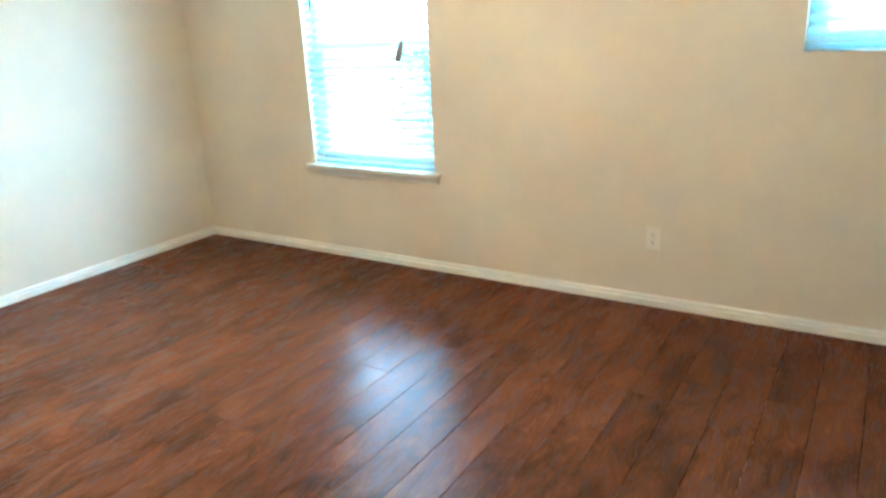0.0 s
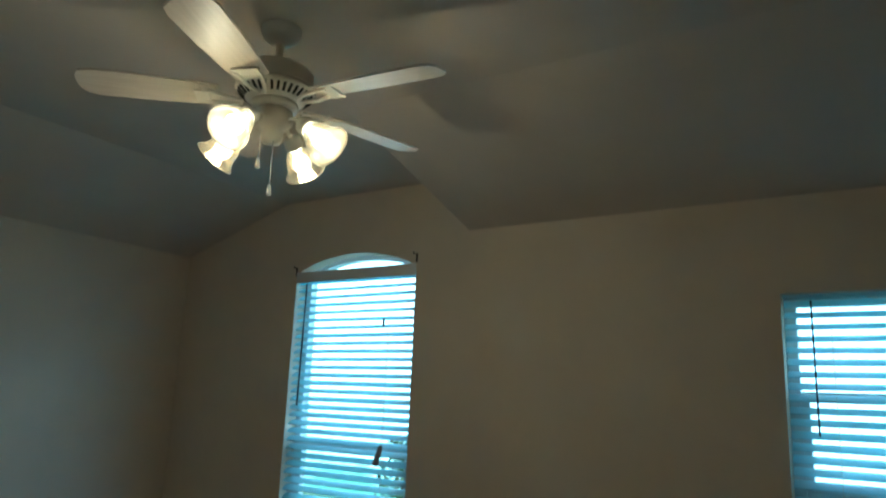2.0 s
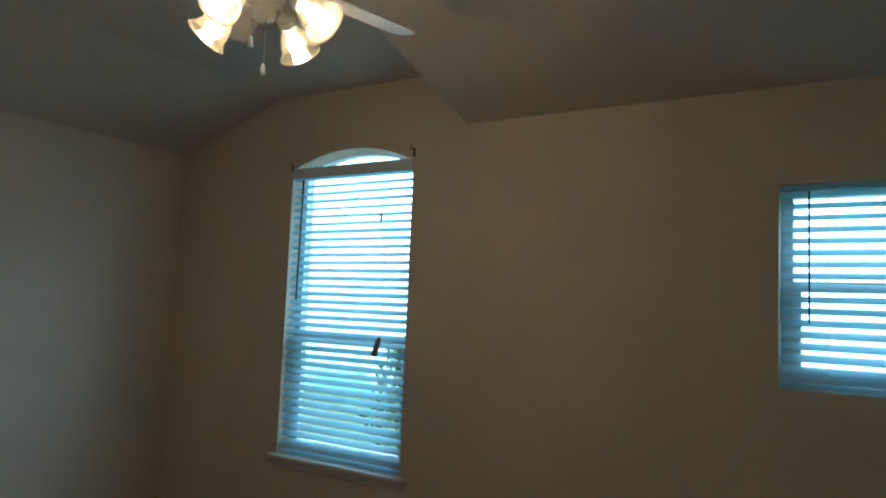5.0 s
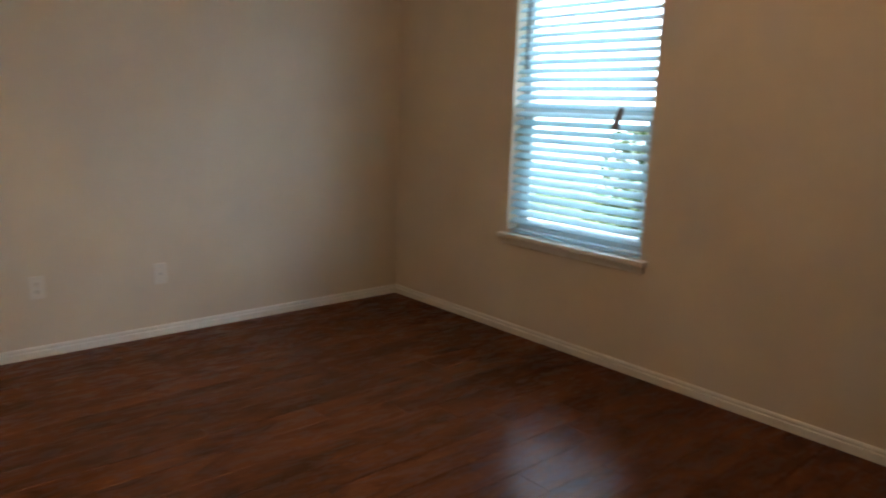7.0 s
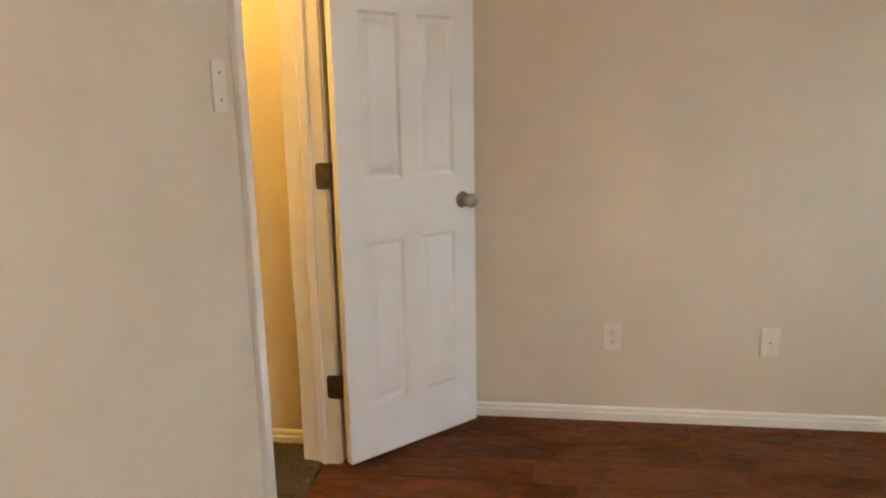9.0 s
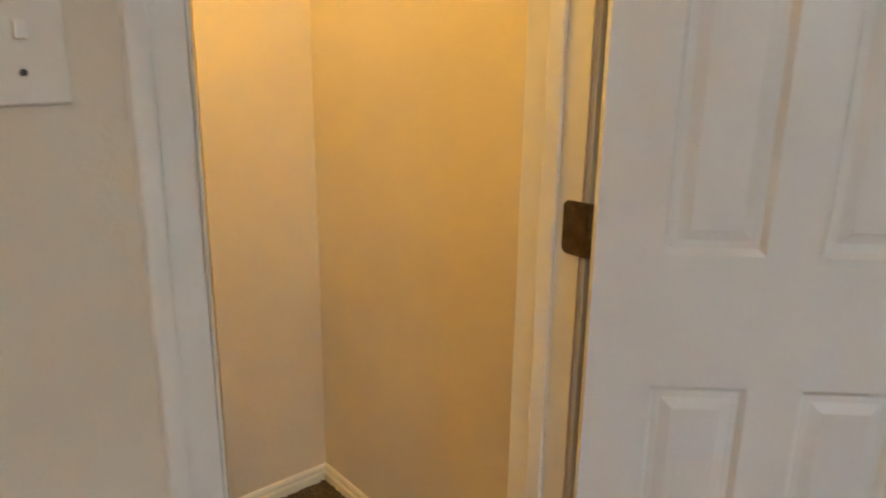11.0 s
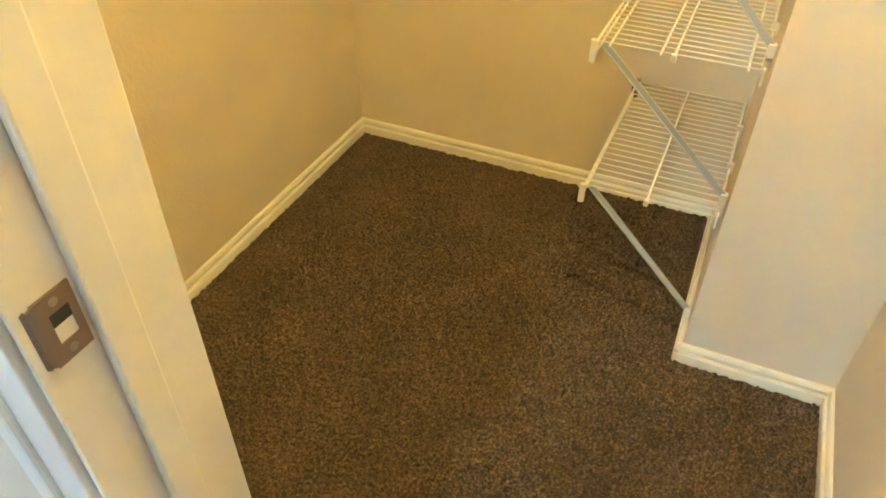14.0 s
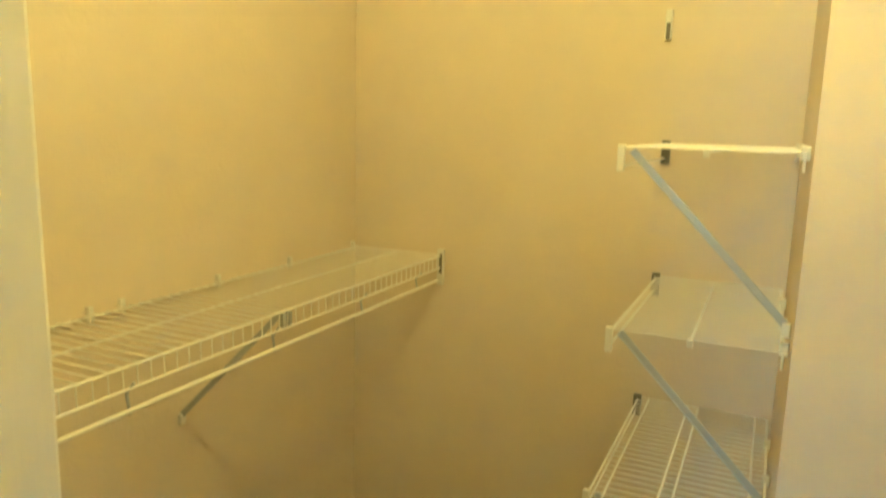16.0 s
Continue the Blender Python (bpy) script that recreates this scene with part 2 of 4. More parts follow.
for name, x0, x1, y0, y1, z1, lab in (
    ("wall_west", AX - 0.15, AX, -1.75, YB, TOP, "plain cream painted bedroom wall"),
    ("wall_east", EAST, EAST + 0.15, -1.6, YB, TOP, "plain cream painted end wall"),
    ("wall_closet_back", R2 - 0.1, FX + 0.1, FY - 0.1, FY, 2.5, "cream closet back wall under warm light"),
    ("wall_closet_long", FX, FX + 0.1, FY, -WT, 2.5, "cream closet long wall behind the wire shelf"),
    ("wall_closet_return", R2 - 0.1, RX, FY, RY, 2.5, "cream boxed-out closet corner beside the shelves"),
    ("wall_closet_side", R2 - 0.1, R2, RY, -WT, 2.5, "cream closet side wall near the door hinge"),
    ("wall_hall_left", 3.20, 3.30, -1.6, -WT, 2.5, "cream hall wall"),
    ("wall_hall_back", 3.30, EAST, -1.6, -1.5, 2.5, "cream hall back wall"),
):
    tagged(part(name, box(bmesh.new(), x0, x1, y0, y1, -0.05, z1), WALL), lab, "wall", kind="structure")

bm = bmesh.new()
pts = {k: bm.verts.new(c) for k, c in {
    "a": (AX, 0, 2.48), "b": (AX, YB, 2.48), "c": (1.12, YB, FLAT), "d": (1.12, 0, FLAT),
    "e": (EAST, 0, FLAT), "f": (EAST, 2.24, FLAT), "g": (2.462, 2.24, FLAT), "h": (2.485, YB, FLAT),
    "i": (2.485, YB, 2.462), "j": (EAST, YB, 2.462)}.items()}
for keys in ("abcd", "dchgfe", "gfji", "ghi"):
    bm.faces.new([pts[k] for k in keys])
ceiling = part("ceiling", bm, CEIL)
sol = ceiling.modifiers.new("thickness", "SOLIDIFY")
sol.thickness, sol.offset = 0.06, 1.0
tagged(ceiling, "cream vaulted ceiling with sloped sides and a flat middle", "ceiling", kind="structure")
tagged(part("ceiling_closet", box(bmesh.new(), R2 - 0.1, FX + 0.1, FY - 0.1, -WT, 2.44, 2.54), CEIL), "flat cream closet ceiling", "ceiling", kind="structure")
tagged(part("ceiling_hall", box(bmesh.new(), 3.2, EAST, -1.6, -WT, 2.44, 2.54), CEIL), "flat hall ceiling", "ceiling", kind="structure")

floor = tagged(part("floor", box(bmesh.new(), AX, EAST, -0.06, YB, -0.05, -0.011), SLOT), "dark reddish brown hand-scraped laminate floor", "floor", kind="structure")
tagged(part("floor_hall", box(bmesh.new(), 3.3, EAST, -1.5, -0.06, -0.05, 0.0), PLANK), "dark laminate hall floor", "floor", kind="structure")


# closet carpet: dense uneven pile
def carpet():
    rng = np.random.default_rng(5)
    step = 0.0055
    xs, ys = np.arange(R2, FX, step), np.arange(FY, -0.045, step)
    gx, gy = np.meshgrid(xs, ys, indexing="ij")
    gz = rng.uniform(0.007, 0.016, gx.shape)
    gx = gx + rng.uniform(-0.002, 0.002, gx.shape)
    gy = gy + rng.uniform(-0.002, 0.002, gy.shape)
    n, k = gx.shape
    verts = np.stack([gx, gy, gz], -1).reshape(-1, 3)
    i = (np.arange(n - 1)[:, None] * k + np.arange(k - 1)[None]).ravel()
    x, y = verts[i, 0], verts[i, 1]
    keep = ~((x < RX - 0.02) & (y < RY - 0.02)) & ~((y > -WT) & ((x < DX0) | (x > DX1)))
    i = i[keep]
    faces = np.stack([i, i + k, i + k + 1, i + 1], -1)
    me = bpy.data.meshes.new("floor_closet")
    me.from_pydata(verts.tolist(), [], faces.tolist())
    me.materials.append(CARPET)
    return tagged(new("floor_closet", me), "brown speckled cut-pile carpet of the closet", "carpet", kind="structure")


carpet()
tagged(part("subfloor_closet", box(bmesh.new(), R2 - 0.1, FX, FY, -0.045, -0.05, 0.004), CARPET), "underlay beneath the closet carpet", "floor", kind="structure")


def moulding(name, a, b, side, height, depth, label, category="baseboard", stand=0.0):
    """A straight run of moulding along the floor from a to b; side: unit normal into the room."""
    prof = [(0, 0), (depth, 0), (depth, height * 0.56), (depth * 0.92, height * 0.60), (depth * 0.30, height * 0.62), (depth * 0.26, height * 0.70), (depth * 0.62, height * 0.73), (depth * 0.66, height * 0.84), (depth * 0.42, height * 0.96), (0.002, height), (0, height)]
    bm = bmesh.new()
    ends = []
    for p in (a, b):
        ends.append([bm.verts.new((p[0] + side[0] * d, p[1] + side[1] * d, stand + h)) for d, h in prof])
    for k in range(len(prof)):
        q = (k + 1) % len(prof)
        bm.faces.new((ends[0][k], ends[0][q], ends[1][q], ends[1][k]))
    bm.faces.new(ends[0])
    bm.faces.new(ends[1][::-1])
    return tagged(part(name, bm, TRIM), label, category, kind="structure")


BH = 0.062
LAB = "low cream painted baseboard with a stepped top"
for a, b, s in (
    ((AX, SF), (AX, YB), (1, 0)), ((AX + 0.012, YB), (EAST, YB), (0, -1)), ((EAST, SF), (EAST, YB), (-1, 0)),
    ((AX + 0.012, SF), (DX0 - 0.064, SF), (0, 1)), ((DX1 + 0.066, SF), (EX0 - 0.066, SF), (0, 1)), ((EX1 + 0.066, SF), (EAST - 0.012, SF), (0, 1)),
    ((RX, FY), (FX, FY), (0, 1)), ((FX, FY), (FX, -WT), (-1, 0)), ((RX, FY), (RX, RY + 0.012), (1, 0)),
    ((R2, RY), (RX + 0.012, RY), (0, 1)), ((R2, RY), (R2, -WT), (1, 0)),
):
    moulding("baseboard", a, b, s, BH if a[1] < 0 else 0.058, 0.014, LAB)


# ---- closet doorway and door ----
def casing(name, x0, x1, y0, ydir, z1, label):
    """Flat casing with a raised outer bead round an opening, one mesh per leg and head."""
    w = 0.057
    for lo, hi, outer in ((x0 - w - 0.006, x0 - 0.006, -1), (x1 + 0.006, x1 + w + 0.006, 1)):
        bm = bmesh.new()
        ya, yb = sorted((y0, y0 + ydir * 0.011))
        box(bm, lo, hi, ya, yb, 0, z1 + w, 0.002)
        ya, yb = sorted((y0, y0 + ydir * 0.017))
        bx0, bx1 = (lo, lo + 0.02) if outer < 0 else (hi - 0.02, hi)
        box(bm, bx0 - 0.0012, bx1 + 0.0012, ya - 0.0012, yb + 0.0012, 0.001, z1 + w + 0.001, 0.004)
        tagged(part(name, bm, TRIM), label, "door trim", kind="structure")
    bm = bmesh.new()
    ya, yb = sorted((y0, y0 + ydir * 0.0115))
    box(bm, x0 - 0.006, x1 + 0.006, ya, yb, z1 + 0.006, z1 + w, 0.002)
    tagged(part(name, bm, TRIM), label, "door trim", kind="structure")


casing("door_casing", DX0, DX1, SF, 1, DH - 0.02, "cream painted door casing with a raised outer bead")
casing("door_casing", DX0, DX1, -WT, -1, DH - 0.02, "cream painted door casing on the closet side")
casing("entry_casing", EX0, EX1, SF, 1, 2.05, "cream painted casing round the room entry")

JT = 0.018
for nm, x0, x1, z0, z1 in (("door_jamb", DX0 - JT + 0.018, DX0 + 0.002, 0, DH), ("door_jamb", DX1 - 0.002, DX1 + JT - 0.018 + 0.003, 0, DH), ("door_jamb", DX0, DX1, DH - 0.02, DH - 0.001)):
    tagged(part(nm, box(bmesh.new(), x0, x1, -WT - 0.004, SF + 0.004, z0, z1, 0.0015), TRIM), "cream painted door jamb lining", "door jamb", kind="structure")
for x0, x1, z0, z1 in ((DX0 + 0.002, DX0 + 0.011, 0, DH - 0.02), (DX1 - 0.011, DX1 - 0.002, 0, DH - 0.02), (DX0 + 0.011, DX1 - 0.011, DH - 0.033, DH - 0.02)):
    tagged(part("door_stop", box(bmesh.new(), x0, x1, -0.066, -0.032, z0, z1, 0.003), TRIM), "cream painted door stop strip", "door stop", kind="structure")


def panel_door(w=0.600, h=2.015, t=0.035):
    """Six-panel moulded door, hinge at x = 0, closed face at y = 0 .. -t."""
    door = empty("closet_door")
    tagged(door, "white six-panel moulded door standing open into the room", "door")
    st, mid = 0.102, 0.082
    pw = (w - 2 * st - mid) / 2
    cols = [(st, st + pw), (st + pw + mid, w - st)]
    rowz = [(0.20, 0.80), (1.02, 1.58), (1.68, 1.88)]
    bm = bmesh.new()
    xs = [0, cols[0][0], cols[0][1], cols[1][0], cols[1][1], w]
    zs = [0, rowz[0][0], rowz[0][1], rowz[1][0], rowz[1][1], rowz[2][0], rowz[2][1], h]
    steps = [(0.0, 0.0), (0.010, 0.009), (0.022, 0.009), (0.040, 0.003)]
    for y, sgn in ((0.0, -1), (-t, 1)):
        for i in range(5):
            for j in range(7):
                x0, x1, z0, z1 = xs[i], xs[i + 1], zs[j], zs[j + 1]
                if i in (1, 3) and j in (1, 3, 5):
                    rings = [[bm.verts.new((px, y + sgn * d, pz)) for px, pz in ((x0 + o, z0 + o), (x1 - o, z0 + o), (x1 - o, z1 - o), (x0 + o, z1 - o))] for o, d in steps]
                    for p, q in zip(rings, rings[1:]):
                        for k in range(4):
                            bm.faces.new((p[k], p[(k + 1) % 4], q[(k + 1) % 4], q[k]))
                    bm.faces.new(rings[-1])
                else:
                    bm.faces.new([bm.verts.new(c) for c in ((x0, y, z0), (x1, y, z0), (x1, y, z1), (x0, y, z1))])
    for a, b in (((0, 0), (w, 0)), ((w, 0), (w, h)), ((w, h), (0, h)), ((0, h), (0, 0))):
        bm.faces.new([bm.verts.new(c) for c in ((a[0], 0, a[1]), (b[0], 0, b[1]), (b[0], -t, b[1]), (a[0], -t, a[1]))])
    bmesh.ops.remove_doubles(bm, verts=bm.verts, dist=0.0004)
    part("door_leaf", bm, DOORPAINT, door, "white six-panel moulded leaf")
    for sgn, y in ((-1, -t), (1, 0.0)):
        m = Matrix.Translation((w - 0.062, y, 0.915)) @ Matrix.Rotation(radians(90 if sgn < 0 else -90), 4, "X")
        rose = part("rose", lathe(bmesh.new(), [(0.0, 0.010), (0.018, 0.010), (0.029, 0.007), (0.032, 0.0)], 28, m), NICKEL, door, "round brushed nickel rose", True)
        part("knob", lathe(bmesh.new(), [(0.011, 0.006), (0.011, 0.028), (0.018, 0.033), (0.026, 0.043), (0.0275, 0.052), (0.024, 0.061), (0.012, 0.067), (0.0, 0.068)], 28, m), NICKEL, door, "round brushed nickel knob", True)
    bm = box(bmesh.new(), w - 0.0015, w + 0.001, -0.029, -0.006, 0.887, 0.943, 0.0004)
    part("latch_plate", bm, NICKEL, door, "small nickel latch plate")
    return door, w, h, t


def leaf_plate(bm, m, width, height, r=0.012):
    """A thin plate with two rounded corners, in its own x-z plane."""
    pts2 = [(0, -height / 2)]
    for k in range(6):
        a = -math.pi / 2 + k * math.pi / 10
        pts2.append((width - r + r * math.cos(a), -height / 2 + r + r * math.sin(a)))
    for k in range(6):
        a = k * math.pi / 10
        pts2.append((width - r + r * math.cos(a), height / 2 - r + r * math.sin(a)))
    pts2.append((0, height / 2))
    f = bm.faces.new([bm.verts.new(m @ Vector((u, 0, v))) for u, v in pts2])
    r2 = bmesh.ops.extrude_face_region(bm, geom=[f])
    n = (m.to_3x3() @ Vector((0, 0.002, 0)))
    for v in r2["geom"]:
        if isinstance(v, bmesh.types.BMVert):
            v.co += n
    return bm


HINGE = Vector((DX0 - 0.002, SF + 0.019, 0))
OPEN = 136.5
closet_door, DW, DHT, DT = panel_door()
closet_door.matrix_world = Matrix.Translation(HINGE) @ Matrix.Rotation(radians(OPEN), 4, "Z") @ Matrix.Translation((0.003, -0.010, 0.012))
for hz in (0.30, 1.055, 1.80):
    hb = empty("door_hinge", (HINGE.x, HINGE.y, hz))
    tagged(hb, "dark bronze butt hinge with rounded leaves", "hinge", "hinges of the closet door")
    bm = bmesh.new()
    for k in range(5):
        rod(bm, (0, 0, -0.0445 + k * 0.0178), (0, 0, -0.0445 + k * 0.0178 + 0.0168), 0.0062, 12)
    part("barrel", bm, BRONZE, hb, smooth=False)
    part("jamb_leaf", leaf_plate(bmesh.new(), Matrix.Translation((0.0046, -0.002, 0)) @ Matrix.Rotation(radians(-90), 4, "Z"), 0.048, 0.089), BRONZE, hb)
    for dz in (-0.030, 0.0, 0.030):
        part("screw", lathe(bmesh.new(), [(0.0, 0.0012), (0.0028, 0.001), (0.004, 0.0)], 10, Matrix.Translation((0.0068, -0.030 - (0.008 if dz == 0 else 0.0), dz)) @ Matrix.Rotation(radians(90), 4, "Y")), BRONZE, hb)
    part("door_leaf_plate", leaf_plate(bmesh.new(), Matrix.Rotation(radians(OPEN), 4, "Z") @ Matrix.Translation((0.004, -0.004, 0)) @ Matrix.Rotation(radians(-90), 4, "Z"), 0.034, 0.089), BRONZE, hb)

# strike plate with curved lip on the latch jamb
strike = empty("strike_plate", (DX1 - 0.003, -0.016, 0.915))
tagged(strike, "bronze strike plate with a curved lip on the door jamb", "strike plate")


def strike_sheet():
    b = bmesh.new()
    for y0, y1, z0, z1 in ((-0.012, -0.006, -0.0285, 0.0285), (0.010, 0.018, -0.0285, 0.0285), (-0.006, 0.010, 0.013, 0.0285), (-0.006, 0.010, -0.0285, -0.013)):
        box(b, -0.0022, -0.0002, y0, y1, z0, z1)
    lip = [(0.018, 0.0), (0.022, 0.001), (0.026, 0.004), (0.029, 0.008), (0.031, 0.013)]
    for (ya, oa), (yb, ob) in zip(lip, lip[1:]):
        vs = [b.verts.new((o + d, y, z)) for d in (-0.0022, -0.0002) for y, o, z in ((ya, oa, -0.027), (yb, ob, -0.025), (yb, ob, 0.025), (ya, oa, 0.027))]
        for k in ((0, 1, 2, 3), (7, 6, 5, 4), (0, 4, 5, 1), (3, 2, 6, 7)):
            b.faces.new([vs[q] for q in k])
    bmesh.ops.remove_doubles(b, verts=b.verts, dist=0.00002)
    return b


part("plate", strike_sheet(), STRIKE, strike)
part("latch_hole", box(bmesh.new(), -0.0008, 0.0008, -0.006, 0.010, 0.001, 0.013), SLOT, strike, "dark latch hole")
part("latch_wood", box(bmesh.new(), -0.0008, 0.0008, -0.006, 0.010, -0.013, 0.001), TRIM, strike, "pale wood in the latch hole")
for z in (-0.021, 0.021):
    part("screw", lathe(bmesh.new(), [(0.0, 0.0012), (0.003, 0.001), (0.0042, 0.0)], 12, Matrix.Translation((-0.0018, 0.003, z)) @ Matrix.Rotation(radians(-90), 4, "Y")), NICKEL, strike)


# ---- wall plates ----
def wall_plate(kind, m, label):
    ob = empty(kind)
    ob.matrix_world = m
    tagged(ob, label, "light switch" if "switch" in kind else "wall outlet")
    part("cover", box(bmesh.new(), -0.035, 0.035, -0.0055, 0, -0.0575, 0.0575, 0.0025), PLASTIC, ob)
    if kind == "power_outlet":
        for dz in (-0.0195, 0.0195):
            face = part("receptacle", box(bmesh.new(), -0.0165, 0.0165, -0.0075, -0.004, dz - 0.014, dz + 0.014, 0.003), PLASTIC, ob)
            bm = bmesh.new()
            box(bm, -0.0075, -0.0050, -0.0079, -0.0070, dz - 0.001, dz + 0.0075)
            box(bm, 0.0050, 0.0075, -0.0079, -0.0070, dz - 0.001, dz + 0.0065)
            rod(bm, (0, -0.0079, dz - 0.007), (0, -0.0070, dz - 0.007), 0.0026, 10)
            part("slots", bm, SLOT, face, "dark contact slots")
        part("screw", rod(bmesh.new(), (0, -0.0066, 0), (0, -0.005, 0), 0.003, 10), STEEL, ob)
    elif kind == "light_switch":
        part("toggle", box(bmesh.new(), -0.0045, 0.0045, -0.017, -0.004, -0.003, 0.012, 0.0015), PLASTIC, ob, "small raised toggle")
        for dz in (-0.030, 0.030):
            part("screw", rod(bmesh.new(), (0, -0.0066, dz), (0, -0.005, dz), 0.003, 10), SLOT, ob)
    else:
        part("coax_socket", rod(bmesh.new(), (0, -0.013, 0), (0, -0.004, 0), 0.0048, 12), NICKEL, ob, "small metal cable socket")
        for dz in (-0.042, 0.042):
            part("screw", rod(bmesh.new(), (0, -0.0066, dz), (0, -0.005, dz), 0.003, 10), STEEL, ob)
    return ob


ON_W = Matrix.Rotation(radians(90), 4, "Z")     # local -y faces +x
ON_S = Matrix.Rotation(radians(180), 4, "Z")    # local -y faces +y
wall_plate("power_outlet", Matrix.Translation((AX, 1.022, 0.358)) @ ON_W, "cream duplex power outlet low on the plain wall")
wall_plate("cable_outlet", Matrix.Translation((AX, 1.622, 0.350)) @ ON_W, "cream cable plate low on the plain wall")
wall_plate("power_outlet", Matrix.Translation((3.403, YB, 0.354)), "cream duplex power outlet under the windows")
wall_plate("light_switch", Matrix.Translation((1.428, SF, 1.334)) @ ON_S, "cream toggle switch beside the closet casing")


# ---- windows ----
def window(name, x0, x1, z0, z1, peak, label, rail):
    """Vinyl single-hung window set deep in the wall."""
    w = empty(name, ((x0 + x1) / 2, YB + 0.09, z0))
    tagged(w, label, "window", kind="structure")
    cx = (x0 + x1) / 2
    y0, y1, f = 0.0, 0.055, 0.045
    for nm, a, b, c, d in (("frame_side", x0, x0 + f, z0, z1), ("frame_side", x1 - f, x1, z0, z1), ("frame_bottom", x0 + f, x1 - f, z0, z0 + f), ("meeting_rail", x0 + f, x1 - f, rail - 0.022, rail + 0.022)):
        part(nm, box(bmesh.new(), a - cx, b - cx, y0, y1, c - z0, d - z0, 0.003), FRAME, w)
    for a, b, c, d in ((x0 + f, x0 + f + 0.03, z0 + f, rail - 0.022), (x1 - f - 0.03, x1 - f, z0 + f, rail - 0.022)):
        part("sash_stile", box(bmesh.new(), a - cx, b - cx, y0 - 0.008, y1 - 0.02, c - z0, d - z0, 0.003), FRAME, w)
    part("sash_rail", box(bmesh.new(), x0 + f + 0.03 - cx, x1 - f - 0.03 - cx, y0 - 0.008, y1 - 0.02, 0.045, 0.085, 0.003), FRAME, w)
    if peak > z1:
        bm = bmesh.new()
        inner, outer = arch(x0 + 0.03, x1 - 0.03, z1 - 0.006, peak - 0.024), arch(x0, x1, z1, peak)
        for p, q, r, s in zip(inner, inner[1:], outer, outer[1:]):
            ring = [bm.verts.new((u - cx, yy, v - z0)) for yy in (y0, y1) for u, v in (p, q, s, r)]
            for k in ((0, 1, 2, 3), (7, 6, 5, 4), (0, 4, 5, 1), (3, 2, 6, 7)):
                bm.faces.new([ring[i] for i in k])
        part("frame_arch", bm, FRAME, w, "curved vinyl frame head")
    else:
        part("frame_top", box(bmesh.new(), x0 + f - cx, x1 - f - cx, y0, y1, z1 - f - z0, z1 - z0, 0.003), FRAME, w)
    g = part("pane", box(bmesh.new(), x0 + f - cx, x1 - f - cx, 0.030, 0.034, 0.02, max(z1, peak) - 0.02 - z0), GLASS, w, "clear glass")
    g.visible_shadow = False
    return w


window("window_1", WX0, WX1, WZ0, WZS, WZP, "tall white vinyl window with an arched head", 1.29)
window("window_2", VX0, VX1, VZ0, VZ1, VZ1, "high square white vinyl window", 1.64)

# sill and apron under the tall window
sill = empty("window_sill", ((WX0 + WX1) / 2, YB, WZ0))
tagged(sill, "cream painted wooden sill with apron under the tall window", "window sill", kind="structure")
hw = (WX1 - WX0) / 2
part("stool", box(bmesh.new(), -hw - 0.045, hw + 0.045, -0.045, 0.09, -0.022, 0.004, 0.006), TRIM, sill)
bm = box(bmesh.new(), -hw - 0.03, hw + 0.03, -0.016, 0.0, -0.062, -0.022, 0.004)
part("apron", bm, TRIM, sill)


